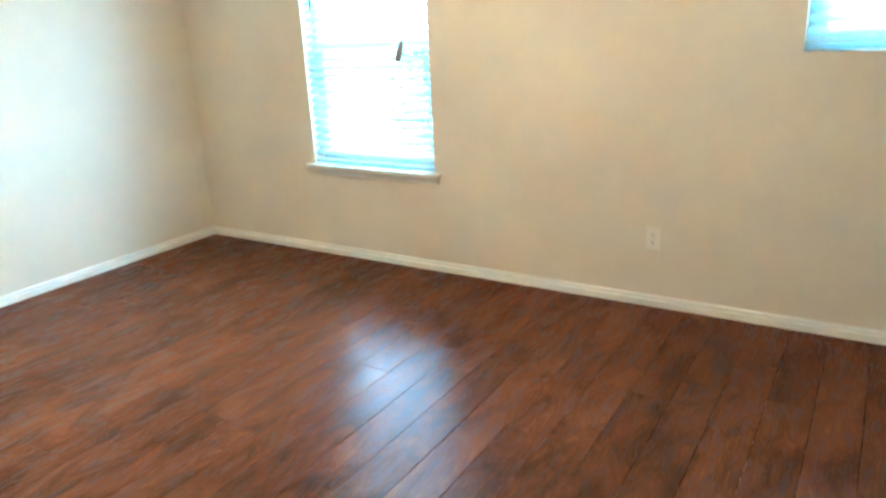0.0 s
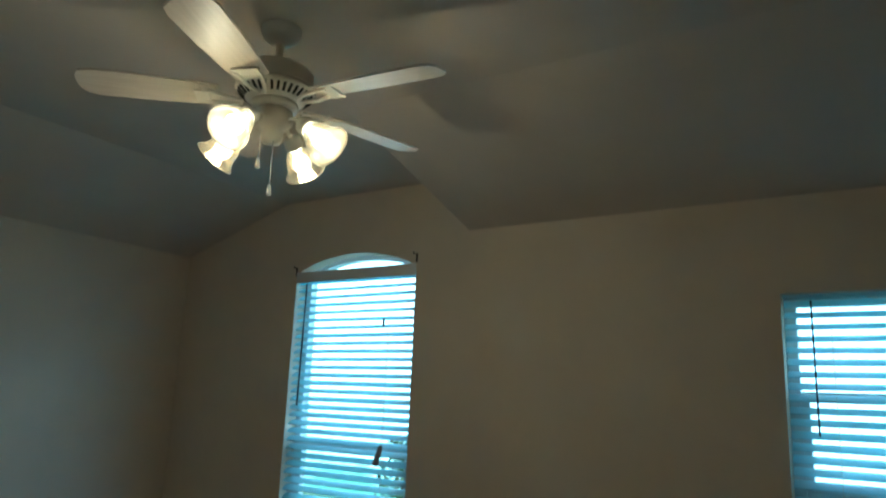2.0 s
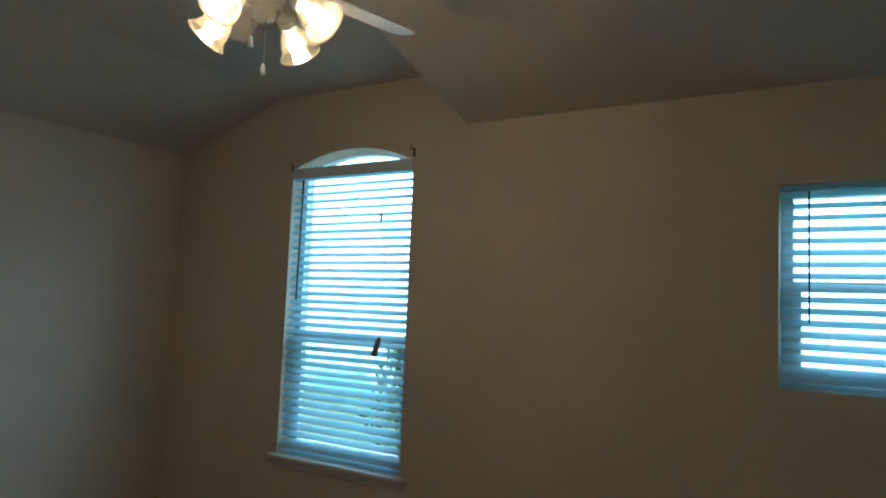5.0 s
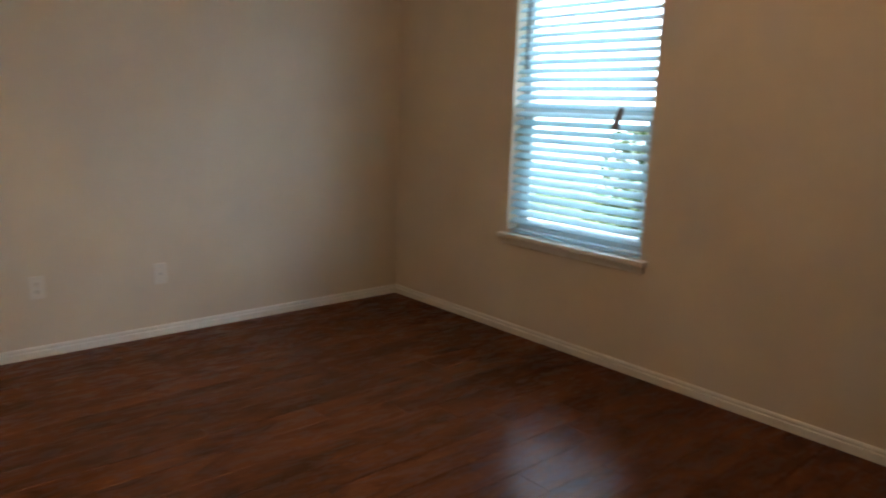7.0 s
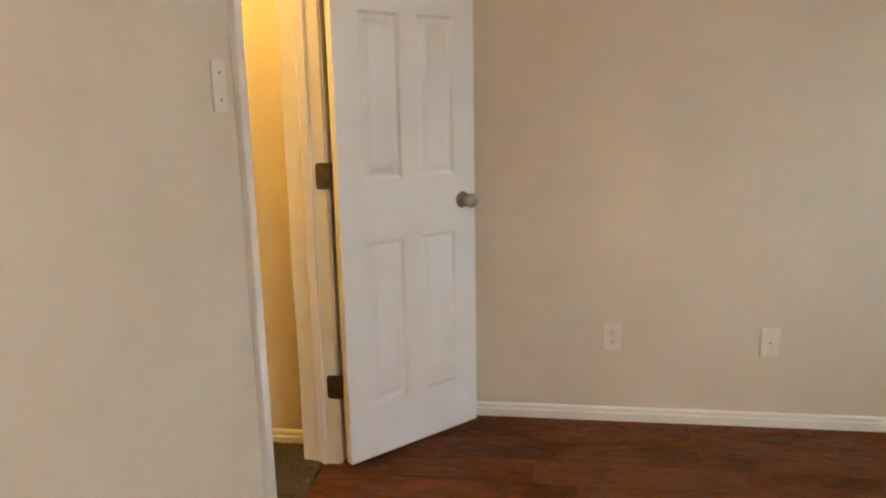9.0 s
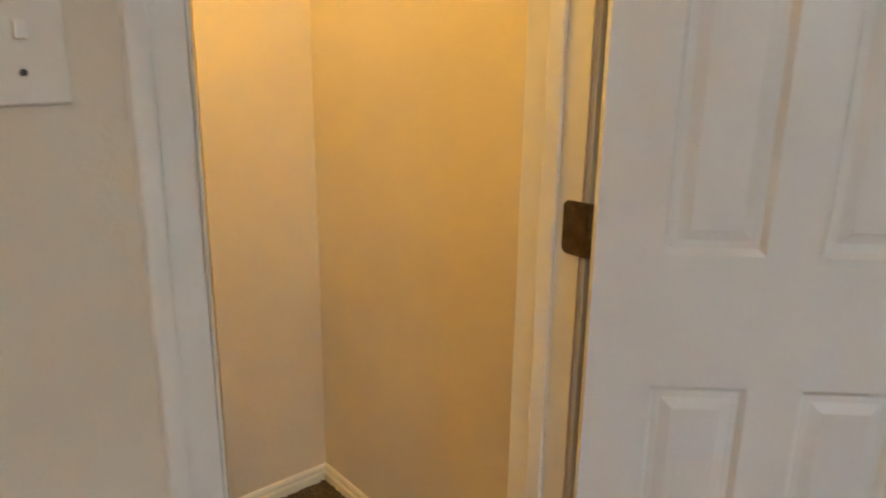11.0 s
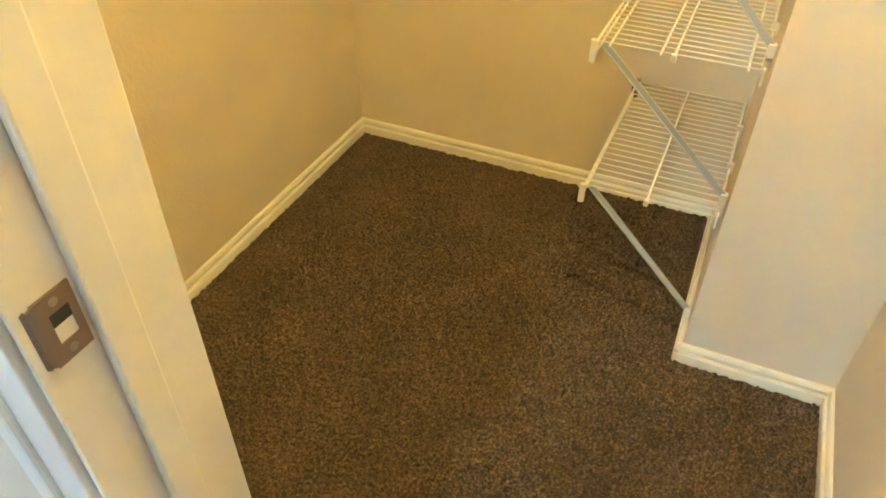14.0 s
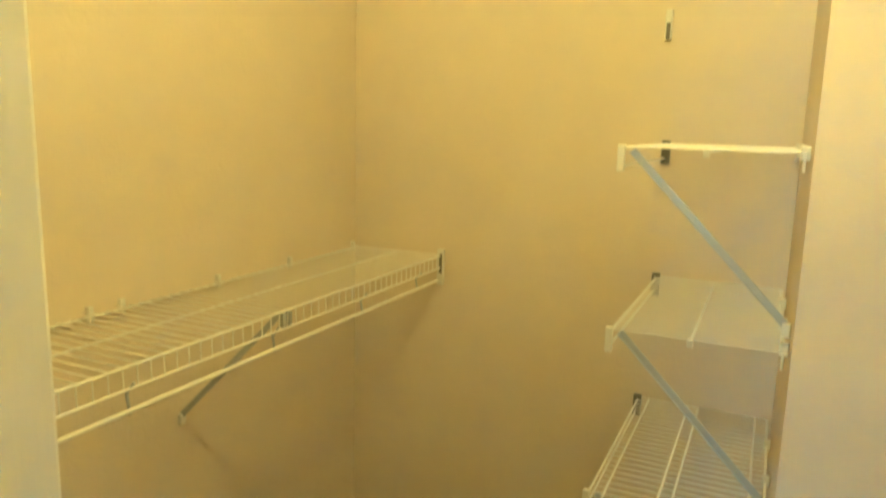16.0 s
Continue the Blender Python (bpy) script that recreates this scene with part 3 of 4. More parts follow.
def blind(name, x0, x1, ztop, zbot, label, valance_face, tilt, seed):
    """Two-inch slat blind with head rail, bottom rail, ladder cords and wand."""
    rng = random.Random(seed)
    b = empty(name, ((x0 + x1) / 2, YB + 0.035, ztop))
    tagged(b, label, "window blind")
    hw = (x1 - x0) / 2 - 0.006
    part("head_rail", box(bmesh.new(), -hw, hw, -0.025, 0.025, -0.045 if valance_face else -0.018, -0.002, 0.003), SLAT if not valance_face else FRAME, b)
    if valance_face:
        part("valance", box(bmesh.new(), -hw - 0.004, hw + 0.004, -0.042, -0.031, -0.062, 0.004, 0.003), FRAME, b, "flat white valance strip")
    h = ztop - zbot
    n = int(round((h - 0.085) / 0.0465))
    pitch = (h - (0.085 if valance_face else 0.063)) / n
    bm = bmesh.new()
    t, w = 0.0028, 0.050
    rows = []
    for k in range(7):
        u = -w / 2 + w * k / 6
        z = 0.0035 * (1 - (2 * k / 6 - 1) ** 2)
        rows.append((u, z))
    lo = [[bm.verts.new((sx, u, z)) for u, z in rows] for sx in (-hw + 0.002, hw - 0.002)]
    hi = [[bm.verts.new((sx, u, z + t)) for u, z in rows] for sx in (-hw + 0.002, hw - 0.002)]
    for k in range(6):
        bm.faces.new((lo[0][k], lo[1][k], lo[1][k + 1], lo[0][k + 1]))
        bm.faces.new((hi[0][k], hi[0][k + 1], hi[1][k + 1], hi[1][k]))
    for s in (0, 1):
        bm.faces.new(lo[s] + hi[s][::-1])
    for k in (0, 6):
        bm.faces.new((lo[0][k], lo[1][k], hi[1][k], hi[0][k]))
    first = part("slat", bm, SLAT, b)
    me = first.data
    for k in range(n):
        s = first if k == 0 else new("slat", me)
        s.parent = b
        s.matrix_basis = Matrix.Translation((rng.uniform(-0.0015, 0.0015), 0, -(0.062 if valance_face else 0.040) - pitch * k)) @ Matrix.Rotation(radians(tilt + rng.uniform(-2.5, 2.5)), 4, "X") @ Matrix.Rotation(radians(rng.uniform(-0.25, 0.25)), 4, "Y")
    part("bottom_rail", box(bmesh.new(), -hw + 0.002, hw - 0.002, -0.026, 0.026, -h + 0.004, -h + 0.022, 0.004), SLAT, b)
    for sx in (-hw * 0.62, hw * 0.62):
        for yy in (-0.024, 0.024):
            part("ladder_cord", rod(bmesh.new(), (sx, yy, -0.04), (sx, yy, -h + 0.02), 0.0009, 5), CLIP, b)
    return b, hw, h


blind_1, hw1, h1 = blind("window_blind", WX0, WX1, 2.304, 0.594, "white slatted blind with tilted slats in the arched window", True, 31, 1)
part("tilt_wand", rod(bmesh.new(), (-hw1 + 0.085, -0.036, -0.07), (-hw1 + 0.078, -0.036, -0.80), 0.0050, 8), CORD, blind_1, "thin grey tilt wand")
part("lift_cord", rod(bmesh.new(), (hw1 - 0.150, -0.045, -0.05), (hw1 - 0.160, -0.046, -0.99), 0.0012, 5), CLIP, blind_1)
m = Matrix.Translation((hw1 - 0.160, -0.048, -0.985)) @ Matrix.Rotation(radians(17), 4, "Y")
part("cord_tassel", lathe(bmesh.new(), [(0.0, 0.0), (0.010, -0.004), (0.014, -0.03), (0.017, -0.08), (0.019, -0.108), (0.014, -0.112), (0.0, -0.112)], 16, m), TASSEL, blind_1, "dark tapered cord tassel", True)
bm = bmesh.new()
rod(bm, (hw1 - 0.160, -0.048, -0.985), (hw1 - 0.165, -0.05, -1.0), 0.006, 8)
rod(bm, (hw1 - 0.165, -0.05, -1.0), (hw1 - 0.160, -0.05, -1.025), 0.005, 8)
part("tassel_knot", bm, TASSEL, blind_1)
part("cord_stop", rod(bmesh.new(), (hw1 - 0.19, -0.045, -0.30), (hw1 - 0.19, -0.045, -0.345), 0.006, 8), CORD, blind_1)
blind_2, hw2, h2 = blind("window_blind", VX0, VX1, 2.050, 1.232, "white slatted blind filling the high square window", False, 32, 2)
part("tilt_wand", rod(bmesh.new(), (-hw2 + 0.105, -0.036, -0.03), (-hw2 + 0.105, -0.034, -0.56), 0.0038, 8), CORD, blind_2, "thin grey tilt wand")
# old curtain rod brackets at the top corners
for bx, s, z in ((WX0 - 0.004, -1, 2.318), (WX1 + 0.004, 1, 2.342)):
    br = empty("curtain_bracket", (bx, YB, z))
    tagged(br, "small dark curtain rod bracket beside the window head", "curtain bracket", "brackets of the arched window")
    part("wall_plate", box(bmesh.new(), -0.006, 0.006, -0.004, 0, -0.030, 0.022, 0.001), BRACKET, br)
    bm = bmesh.new()
    rod(bm, (0, -0.002, 0.014), (-s * 0.004, -0.030, 0.018), 0.004, 8)
    rod(bm, (-s * 0.004, -0.030, 0.014), (-s * 0.004, -0.030, 0.026), 0.004, 8)
    part("arm", bm, BRACKET, br)

# ---- ceiling fan ----
fan = empty("ceiling_fan", (2.706, 1.604, FLAT))
tagged(fan, "cream five-blade ceiling fan with four lit bell shades", "ceiling fan")
part("canopy", lathe(bmesh.new(), [(0.066, 0.0), (0.066, -0.012), (0.058, -0.035), (0.035, -0.055), (0.016, -0.060)], 32), FANWHITE, fan, smooth=True)
LOW = Matrix.Translation((0, 0, -0.025))
part("downrod", rod(bmesh.new(), (0, 0, -0.05), (0, 0, -0.19), 0.0125, 16), FANWHITE, fan)
part("motor_housing", lathe(bmesh.new(), [(0.02, -0.112), (0.06, -0.114), (0.104, -0.122), (0.118, -0.136), (0.120, -0.178), (0.114, -0.186), (0.110, -0.188)], 40, LOW), FANWHITE, fan, "rounded cream motor drum", True)
part("vent_ring", lathe(bmesh.new(), [(0.110, -0.187), (0.128, -0.192), (0.131, -0.200), (0.126, -0.208), (0.092, -0.236), (0.084, -0.240), (0.05, -0.241)], 40, LOW), FANWHITE, fan, "cream flared ring with radial cooling slots", True)
slot_mesh = None
for k in range(36):
    m = LOW @ Matrix.Rotation(2 * math.pi * k / 36, 4, "Z")
    if slot_mesh is None:
        bm = box(bmesh.new(), -0.016, 0.016, -0.0042, 0.0042, -0.0012, 0.0012)
        bmesh.ops.transform(bm, matrix=Matrix.Translation((0.110, 0, -0.2225)) @ Matrix.Rotation(radians(-39.5), 4, "Y"), verts=bm.verts)
        ob = part("vent_slot", bm, SLOT, fan)
        slot_mesh = ob.data
    else:
        ob = new("vent_slot", slot_mesh)
        ob.parent = fan
    ob.matrix_basis = m
part("hub_collar", lathe(bmesh.new(), [(0.05, -0.238), (0.074, -0.241), (0.078, -0.250), (0.074, -0.262), (0.045, -0.264)], 32, LOW), FANWHITE, fan, "turned cream collar under the motor", True)
part("switch_housing", lathe(bmesh.new(), [(0.045, -0.260), (0.062, -0.270), (0.064, -0.305), (0.052, -0.325), (0.034, -0.335), (0.036, -0.36), (0.028, -0.378), (0.0, -0.382)], 32, LOW), FANWHITE, fan, "stepped cream light kit hub", True)
BLADE0 = 6.0
blade_mesh = None
for k in range(5):
    a = radians(BLADE0 + 72 * k)
    if blade_mesh is None:
        bm = bmesh.new()
        outline = [(u * 0.92, v) for u, v in [(0.19, -0.052), (0.30, -0.060), (0.45, -0.066), (0.60, -0.068), (0.645, -0.058), (0.662, -0.030), (0.665, 0.0), (0.662, 0.030), (0.645, 0.058), (0.60, 0.068), (0.45, 0.066), (0.30, 0.060), (0.19, 0.052)]]
        f = bm.faces.new([bm.verts.new((u, v, 0)) for u, v in outline])
        r = bmesh.ops.extrude_face_region(bm, geom=[f])
        bmesh.ops.translate(bm, verts=[v for v in r["geom"] if isinstance(v, bmesh.types.BMVert)], vec=(0, 0, 0.006))
        bmesh.ops.rotate(bm, verts=bm.verts, cent=(0, 0, 0), matrix=Matrix.Rotation(radians(11), 3, "X"))
        ob = part("blade", bm, BLADE, fan)
        blade_mesh = ob.data
        bm = bmesh.new()
        for s in (-1, 1):
            rod(bm, (0.10, s * 0.012, -0.012), (0.155, s * 0.030, -0.010), 0.007, 8)
            rod(bm, (0.155, s * 0.030, -0.010), (0.225, s * 0.034, 0.000 + s * 0.006), 0.007, 8)
        box(bm, 0.205, 0.25, -0.042, 0.042, -0.008, -0.003, 0.002)
        iron = part("blade_iron", bm, FANWHITE, fan)
        iron_mesh = iron.data
    else:
        ob, iron = new("blade", blade_mesh), new("blade_iron", iron_mesh)
        ob.parent = iron.parent = fan
    ob.matrix_basis = LOW @ Matrix.Translation((0, 0, -0.232)) @ Matrix.Rotation(a, 4, "Z")
    iron.matrix_basis = LOW @ Matrix.Translation((0, 0, -0.234)) @ Matrix.Rotation(a, 4, "Z")
WARM = (1.0, 0.66, 0.36)
for k in range(4):
    a = radians(12 + 90 * k)
    ca, sa = math.cos(a), math.sin(a)
    bm = bmesh.new()
    prev = None
    for q in range(9):
        u = q / 8
        p = (0.035 + 0.085 * u, -0.318 + 0.020 * math.sin(math.pi * u) - 0.012 * u)
        c = (p[0] * ca, p[0] * sa, p[1] + LOW.translation.z)
        if prev:
            rod(bm, prev, c, 0.0065, 8)
        prev = c
    part("lamp_arm", bm, FANWHITE, fan)
    tiltm = LOW @ Matrix.Translation((0.122 * ca, 0.122 * sa, -0.330)) @ Matrix.Rotation(a, 4, "Z") @ Matrix.Rotation(radians(-50), 4, "Y")
    part("lamp_fitter", lathe(bmesh.new(), [(0.0, 0.022), (0.02, 0.02), (0.030, 0.008), (0.032, -0.018), (0.028, -0.022)], 24, tiltm), FANWHITE, fan, smooth=True)
    bm = lathe(bmesh.new(), [(0.025, -0.012), (0.028, -0.028), (0.042, -0.050), (0.050, -0.074), (0.053, -0.096), (0.060, -0.112), (0.070, -0.121), (0.071, -0.124), (0.067, -0.122), (0.057, -0.112), (0.050, -0.096), (0.047, -0.074), (0.039, -0.051), (0.024, -0.028)], 32, tiltm)
    part("bell_shade", bm, SHADE, fan, "frosted bell-shaped glass shade, lit", True)
    part("bulb", lathe(bmesh.new(), [(0.012, -0.02), (0.014, -0.045), (0.026, -0.07), (0.030, -0.088), (0.024, -0.106), (0.010, -0.115), (0.0, -0.116)], 20, tiltm), BULB, fan, "glowing warm bulb", True)
    c = fan.matrix_world.translation + tiltm @ Vector((0, 0, -0.135))
    bulb_light("fan_lamp", c.x, c.y, c.z, FANW, 0.03, WARM)
for ox, oy, ln in ((-0.03, -0.02, 0.06), (0.022, -0.012, 0.155)):
    part("pull_chain", rod(bmesh.new(), (ox, oy, -0.37 + LOW.translation.z), (ox * 1.05, oy, -0.37 - ln + LOW.translation.z), 0.0014, 6), NICKEL, fan)
    m = LOW @ Matrix.Translation((ox * 1.05, oy, -0.37 - ln))
    part("pull_pendant", lathe(bmesh.new(), [(0.0, 0.002), (0.004, 0.0), (0.0075, -0.022), (0.0085, -0.034), (0.0, -0.037)], 14, m), FANWHITE, fan, "small cream pull", True)

# ---- closet lamp, above the view ----
clamp = empty("closet_light", (1.02, -0.50, 2.44))
tagged(clamp, "round white ceiling light of the closet, lit", "ceiling light")
part("base", lathe(bmesh.new(), [(0.0, -0.001), (0.075, -0.001), (0.078, -0.02), (0.055, -0.03), (0.0, -0.03)], 32), FANWHITE, clamp, smooth=True)
part("bulb", lathe(bmesh.new(), [(0.013, -0.03), (0.015, -0.045), (0.028, -0.075), (0.030, -0.09), (0.022, -0.108), (0.0, -0.116)], 20), BULB, clamp, smooth=True)
bulb_light("closet_lamp", 1.02, -0.50, 2.29, CLOSETW, 0.022, (1.0, 0.66, 0.14))


# ---- wire shelves ----
def wire_shelf(name, label, group=""):
    ob = empty(name)
    tagged(ob, label, "wire shelf", group)
    return ob


def along(name, parent, a, b, r, mat=VINYL, sides=8, label=""):
    return part(name, rod(bmesh.new(), a, b, r, sides), mat, parent, label)


SY0, SY1 = FY + 0.004, -1.092      # stack: far and near ends
SX0, SX1 = RX + 0.006, 1.150       # wall side and open side
for z, doubled in ((1.342, False), (1.020, False), (0.702, True), (0.380, False)):
    x1 = SX1 + (0.022 if doubled else 0.0)
    sh = wire_shelf("wire_shelf", "short white coated wire shelf" + (" with doubled rails" if doubled else "") + " in the closet alcove", "stacked alcove shelves")
    sh.matrix_world = pose(SX0, SY0, z)
    L, D = SY1 - SY0, x1 - SX0
    n = 22
    for k in range(n + 1):
        y = 0.004 + (L - 0.008) * k / n
        w = along("wire", sh, (0, y, 0.0), (D, y, 0.0), 0.0014, sides=6) if k == 0 else new("wire", w.data)
        w.parent = sh
        w.location = (0, (L - 0.008) * k / n, 0)
    rails = [(0.004, -0.005), (D * 0.52, -0.005), (D - 0.002, -0.004), (D + 0.001, -0.034)]
    if doubled:
        rails += [(0.03, -0.005), (D * 0.60, -0.005), (D - 0.028, -0.005)]
    for x, dz in rails:
        along("long_rail", sh, (x, -0.001, dz), (x, L, dz), 0.0024)
    for y in (0.006, L - 0.004):
        along("lip_end", sh, (D, y, 0.0), (D + 0.001, y, -0.036), 0.0026)
        along("back_end", sh, (0.004, y, 0.0), (0.004, y, -0.030), 0.0024)
    part("rail_cap", box(bmesh.new(), D * 0.52 - 0.005, D * 0.52 + 0.005, L - 0.004, L + 0.006, -0.013, 0.002, 0.002), CLIP, sh)
    part("corner_cap", box(bmesh.new(), D - 0.006, D + 0.007, L - 0.004, L + 0.007, -0.042, 0.004, 0.002), CLIP, sh)
    part("end_bracket", box(bmesh.new(), D - 0.010, D + 0.009, -0.003, 0.012, -0.048, 0.008, 0.002), DARKCLIP, sh, "dark end bracket against the wall")
    for y in (0.15, 0.33, L - 0.03):
        part("wall_clip", box(bmesh.new(), -0.0045, 0.010, y - 0.006, y + 0.006, -0.014, 0.010, 0.002), CLIP, sh)
    # diagonal brace from the open edge down to the wall
    yb = L - 0.012
    a, c = Vector((D - 0.016, yb, -0.006)), Vector((0.0, yb - 0.010, -0.285))
    bm = bmesh.new()
    d = c - a
    mm = Matrix.Translation((a + c) / 2) @ d.to_track_quat("Z", "Y").to_matrix().to_4x4()
    box(bm, -0.0015, 0.0015, -0.006, 0.006, -d.length / 2, d.length / 2, 0.0006)
    box(bm, -0.0055, 0.0013, -0.0062, -0.0050, -d.length / 2, d.length / 2)
    bmesh.ops.transform(bm, matrix=mm, verts=bm.verts)
    part("support_brace", bm, STEEL, sh, "flat grey-white metal brace")
    part("brace_foot", box(bmesh.new(), -0.004, 0.010, yb - 0.018, yb - 0.002, -0.300, -0.276, 0.002), CLIP, sh)

# bare clips left above the stack
for x, y, z, lab in ((1.165, FY, 1.615, "bare white shelf end clip on the closet wall"),):
    cl = empty("shelf_clip", (x, y, z))
    tagged(cl, lab, "shelf clip")
    part("clip_body", box(bmesh.new(), -0.008, 0.008, 0, 0.012, -0.036, 0.034, 0.003), CLIP, cl)
    part("clip_groove", box(bmesh.new(), -0.0045, 0.0045, 0.010, 0.0135, -0.034, 0.004, 0.001), DARKCLIP, cl)

cl = empty("shelf_clip", (RX, -1.30, 1.640))
tagged(cl, "small white shelf clip on the closet alcove wall", "shelf clip")
part("clip_body", box(bmesh.new(), 0, 0.012, -0.006, 0.006, -0.016, 0.016, 0.003), CLIP, cl)

# long hanging shelf
HZ = 1.014
lx, ly0, ly1 = 1.735, FY + 0.004, -0.135
hang = wire_shelf("hanging_shelf", "long white wire closet shelf with a hanging rod")
hang.matrix_world = pose(lx, ly0, HZ)
HL, HD = ly1 - ly0, FX - lx
n = 58
for k in range(n + 1):
    y = 0.004 + (HL - 0.008) * k / n
    if k == 0:
        bm = rod(bmesh.new(), (0, 0.004, 0), (HD - 0.006, 0.004, 0), 0.0012, 6)
        rod(bm, (0, 0.004, 0), (0, 0.004, -0.036), 0.0012, 6)
        w0 = part("wire", bm, VINYL, hang)
        w = w0
    else:
        w = new("wire", w0.data)
        w.parent = hang
    w.location = (0, (HL - 0.008) * k / n, 0)
for x, dz, r in ((0.0, -0.002, 0.0026), (-0.001, -0.036, 0.0024), (HD * 0.5, -0.005, 0.0024), (HD - 0.008, -0.004, 0.0026)):
    along("long_rail", hang, (x, 0, dz), (x, HL, dz), r)
along("hanging_rod", hang, (0.008, 0, -0.074), (0.008, HL, -0.074), 0.0042, label="white hanging rod below the lip")
for y in (0.12, 0.40, 0.72, 1.06, 1.36):
    bm = bmesh.new()
    rod(bm, (0.001, y, -0.030), (0.018, y, -0.050), 0.0026, 6)
    rod(bm, (0.018, y, -0.050), (0.012, y, -0.082), 0.0026, 6)
    part("rod_hook", bm, STEEL, hang)
for y in (0.02, 0.32, 0.58, 0.84, 0.91, 1.22):
    part("wall_clip", box(bmesh.new(), HD - 0.012, HD, y - 0.005, y + 0.005, -0.014, 0.016, 0.002), CLIP, hang)
for y in (0.70, 1.38):
    a, c = Vector((0.012, y, -0.008)), Vector((HD - 0.001, y, -0.275))
    d = c - a
    mm = Matrix.Translation((a + c) / 2) @ d.to_track_quat("Z", "Y").to_matrix().to_4x4()
    bm = box(bmesh.new(), -0.0015, 0.0015, -0.006, 0.006, -d.length / 2, d.length / 2, 0.0006)
    bmesh.ops.transform(bm, matrix=mm, verts=bm.verts)
    part("support_brace", bm, STEEL, hang, "flat grey metal brace")
    part("brace_foot", box(bmesh.new(), HD - 0.010, HD, y - 0.008, y + 0.008, -0.292, -0.268, 0.002), CLIP, hang)
    for q in (-0.009, 0.009):
        part("brace_clip", box(bmesh.new(), -0.0035, 0.006, y + q - 0.005, y + q + 0.005, -0.033, -0.006, 0.001), STEEL, hang)
part("end_plate", box(bmesh.new(), -0.010, 0.010, -0.0035, 0.008, -0.085, 0.016, 0.002), CLIP, hang, "white end bracket on the wall")
part("end_groove", box(bmesh.new(), -0.0065, 0.002, 0.007, 0.010, -0.052, 0.004, 0.001), DARKCLIP, hang)

# ---- outside ----
# added emissive board coloured as sky and greenery; its glow brings daylight indoors
GLOW = bpy.data.materials.new("backdrop_glow")
GLOW.use_nodes = True
_n = GLOW.node_tree
_n.nodes.remove(_n.nodes["Principled BSDF"])
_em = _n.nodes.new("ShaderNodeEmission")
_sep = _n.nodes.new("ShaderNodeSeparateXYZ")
_v = coords(GLOW, space="World")
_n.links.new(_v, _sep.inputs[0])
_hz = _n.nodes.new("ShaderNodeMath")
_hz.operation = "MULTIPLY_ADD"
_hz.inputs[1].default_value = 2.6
_n.links.new(noise_tex(GLOW, _v, 0.55, 5), _hz.inputs[0])
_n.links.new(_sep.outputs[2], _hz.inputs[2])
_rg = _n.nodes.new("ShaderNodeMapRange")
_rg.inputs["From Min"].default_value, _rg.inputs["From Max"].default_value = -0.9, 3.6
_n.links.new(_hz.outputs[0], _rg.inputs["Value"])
_n.links.new(ramp(GLOW, _rg.outputs[0], [(0.0, (0.05, 0.11, 0.05)), (0.44, (0.14, 0.30, 0.20)), (0.60, (0.60, 0.86, 0.92)), (1.0, (0.72, 0.90, 1.0))]), _em.inputs[0])
_em.inputs[1].default_value = GLOWW
_n.links.new(_em.outputs[0], _n.nodes["Material Output"].inputs[0])
tagged(part("backdrop", box(bmesh.new(), -22, 26, YB + 9.0, YB + 9.1, -0.45, 16.0), GLOW), "added glowing board coloured as hazy sky above distant garden greenery", "backdrop", kind="structure")
tagged(part("ground", box(bmesh.new(), -400, 400, -400, 400, -0.55, -0.45), GRASS), "grass lawn outside the windows", "ground", kind="structure")


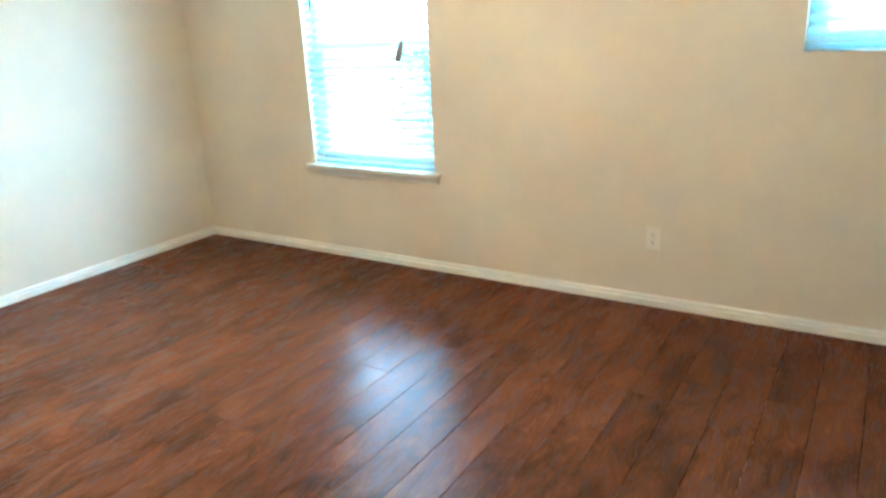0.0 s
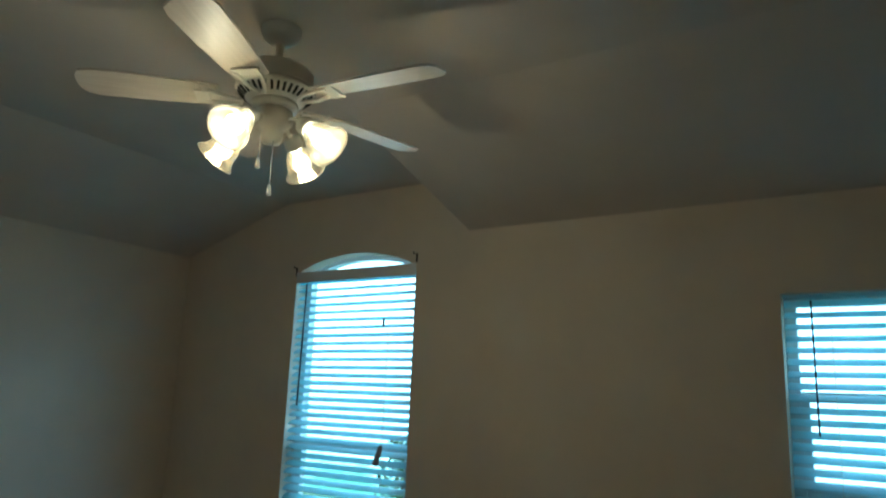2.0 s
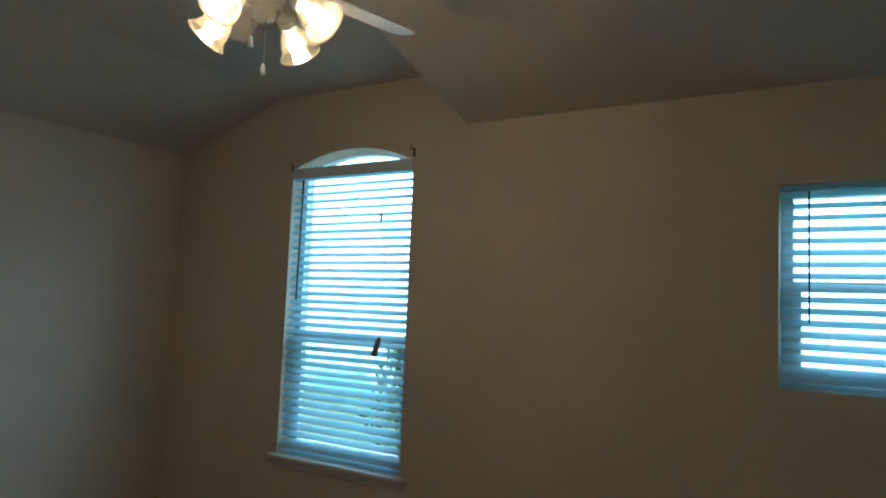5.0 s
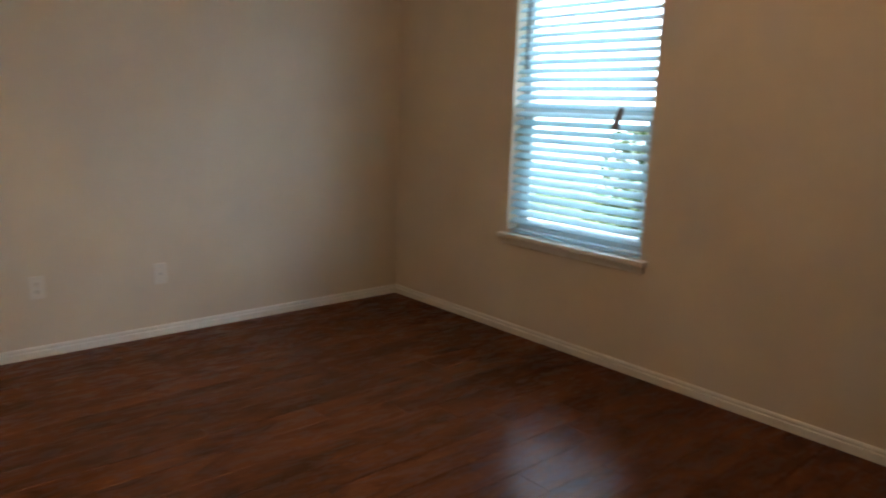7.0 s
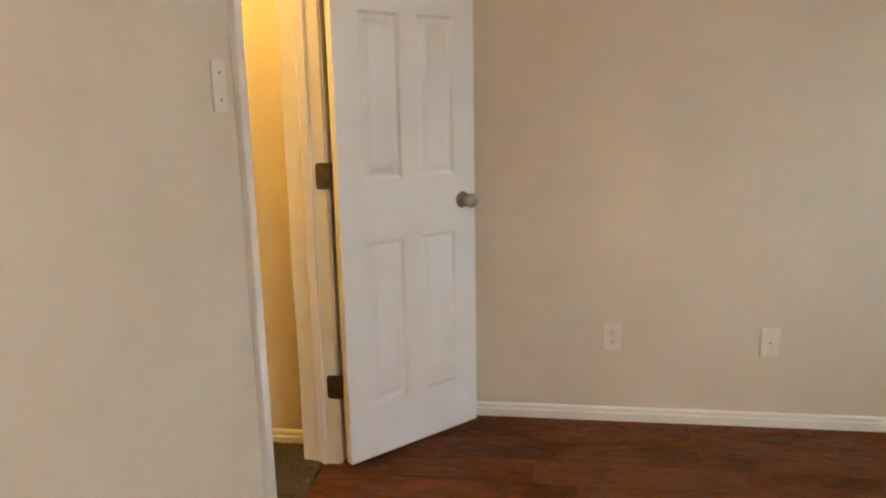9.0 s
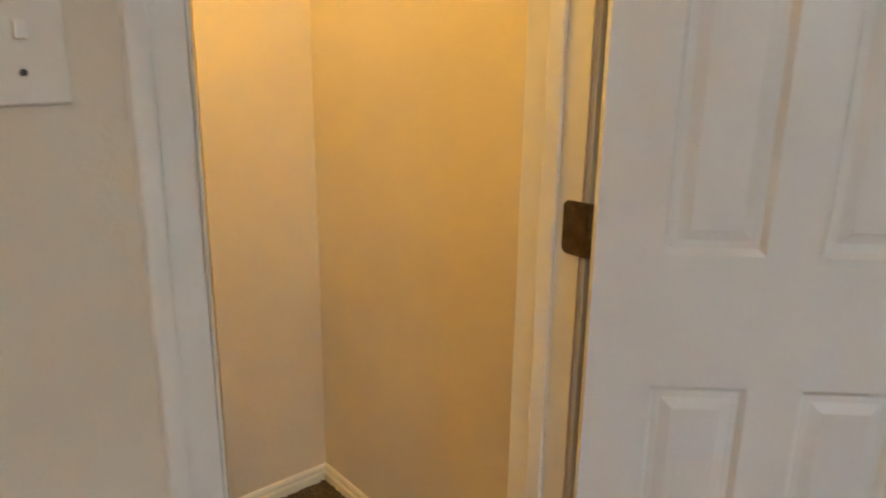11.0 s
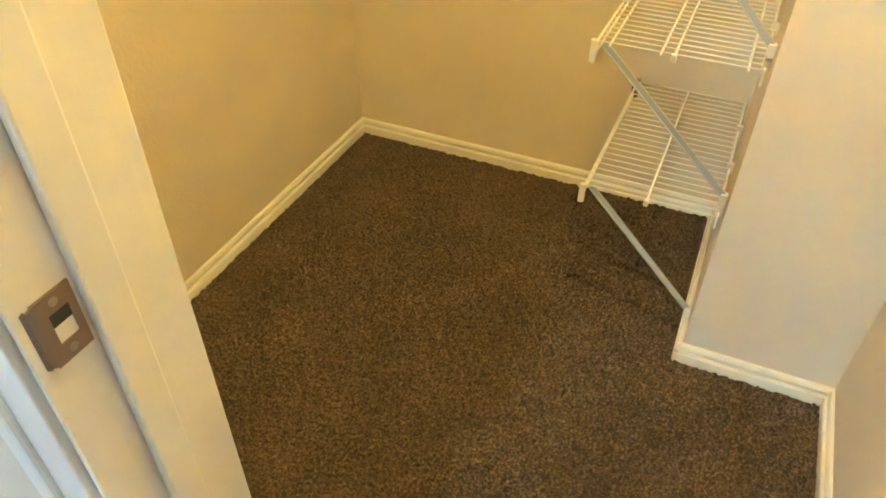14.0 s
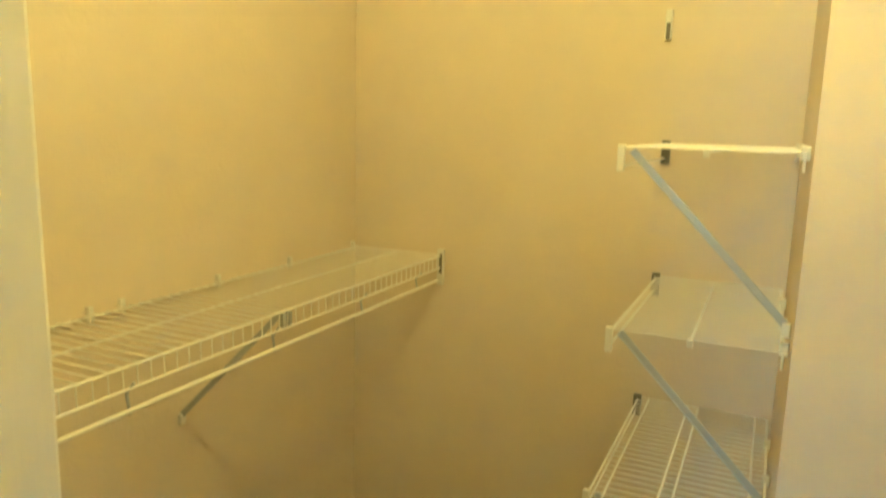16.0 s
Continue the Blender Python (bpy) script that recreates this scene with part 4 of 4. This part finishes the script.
def shrub(x, y, r, h, seed):
    rng = random.Random(seed)
    ob = empty("shrub", (x, y, -0.45))
    tagged(ob, "green leafy garden shrub outside the window", "shrub")
    bm = bmesh.new()
    for k in range(5):
        a = rng.uniform(0, 6.28)
        rod(bm, (0, 0, 0), (r * 0.5 * math.cos(a), r * 0.5 * math.sin(a), h * 0.7), 0.02, 6)
    part("stems", bm, BARK, ob)
    verts, faces = [], []
    for k in range(1600):
        a, u = rng.uniform(0, 6.28), rng.random() ** 0.5
        z = h * rng.uniform(0.12, 1.0)
        rr = r * u * (1.0 - 0.55 * (z / h) ** 2) * rng.uniform(0.8, 1.15)
        c = Vector((rr * math.cos(a), rr * math.sin(a), z))
        m = Euler((rng.uniform(-1, 1), rng.uniform(-1, 1), rng.uniform(0, 6.28))).to_matrix()
        s = rng.uniform(0.03, 0.065)
        i = len(verts)
        verts += [tuple(c + m @ Vector(p) * s) for p in ((-1, 0, 0), (0, -0.45, 0.1), (1, 0, 0), (0, 0.45, 0.1))]
        faces.append((i, i + 1, i + 2, i + 3))
    me = bpy.data.meshes.new("foliage")
    me.from_pydata(verts, [], faces)
    me.materials.append(LEAF)
    f = new("foliage", me)
    f.parent = ob


for sx, sy, sr, shh, sd in ((1.9, 6.2, 0.7, 1.6, 3), (-0.72, 7.4, 0.55, 1.55, 4)):
    shrub(sx, sy, sr, shh, sd)

# ---- floor boards ----
PW = 0.158
x_start = 3.576 - PW * 22
rng = random.Random(11)
GAP = 0.0010
ncol = int((EAST - x_start) / PW) + 1
plank_cache = {}


def plank(x0, x1, y0, y1):
    key = (round(x1 - x0, 4), round(y1 - y0, 4))
    if key not in plank_cache:
        bm = bmesh.new()
        w, l, c = x1 - x0, y1 - y0, 0.0014
        ring = [[bm.verts.new(p) for p in ((o, o, z), (w - o, o, z), (w - o, l - o, z), (o, l - o, z))] for o, z in ((0, -0.011), (0, -0.0012), (c, 0.0))]
        for p, q in zip(ring, ring[1:]):
            for k in range(4):
                bm.faces.new((p[k], p[(k + 1) % 4], q[(k + 1) % 4], q[k]))
        bm.faces.new(ring[-1])
        me = bpy.data.meshes.new("plank")
        bm.to_mesh(me)
        bm.free()
        me.materials.append(PLANK)
        plank_cache[key] = me
    ob = new("plank", plank_cache[key])
    ob.parent = floor
    ob.location = (x0, y0, 0)


for c in range(ncol):
    x0, x1 = max(AX, x_start + c * PW), min(EAST, x_start + (c + 1) * PW)
    if x1 - x0 < 0.02:
        continue
    y = -0.045 - rng.choice((0.0, 0.15, 0.3, 0.45, 0.6, 0.75, 0.9, 1.05))
    while y < YB:
        a, b = max(y, -0.045), min(y + 1.21, YB)
        if b - a > 0.03:
            plank(x0 + GAP / 2, x1 - GAP / 2, round(a + GAP / 2, 3), round(b - GAP / 2, 3))
        y += 1.21
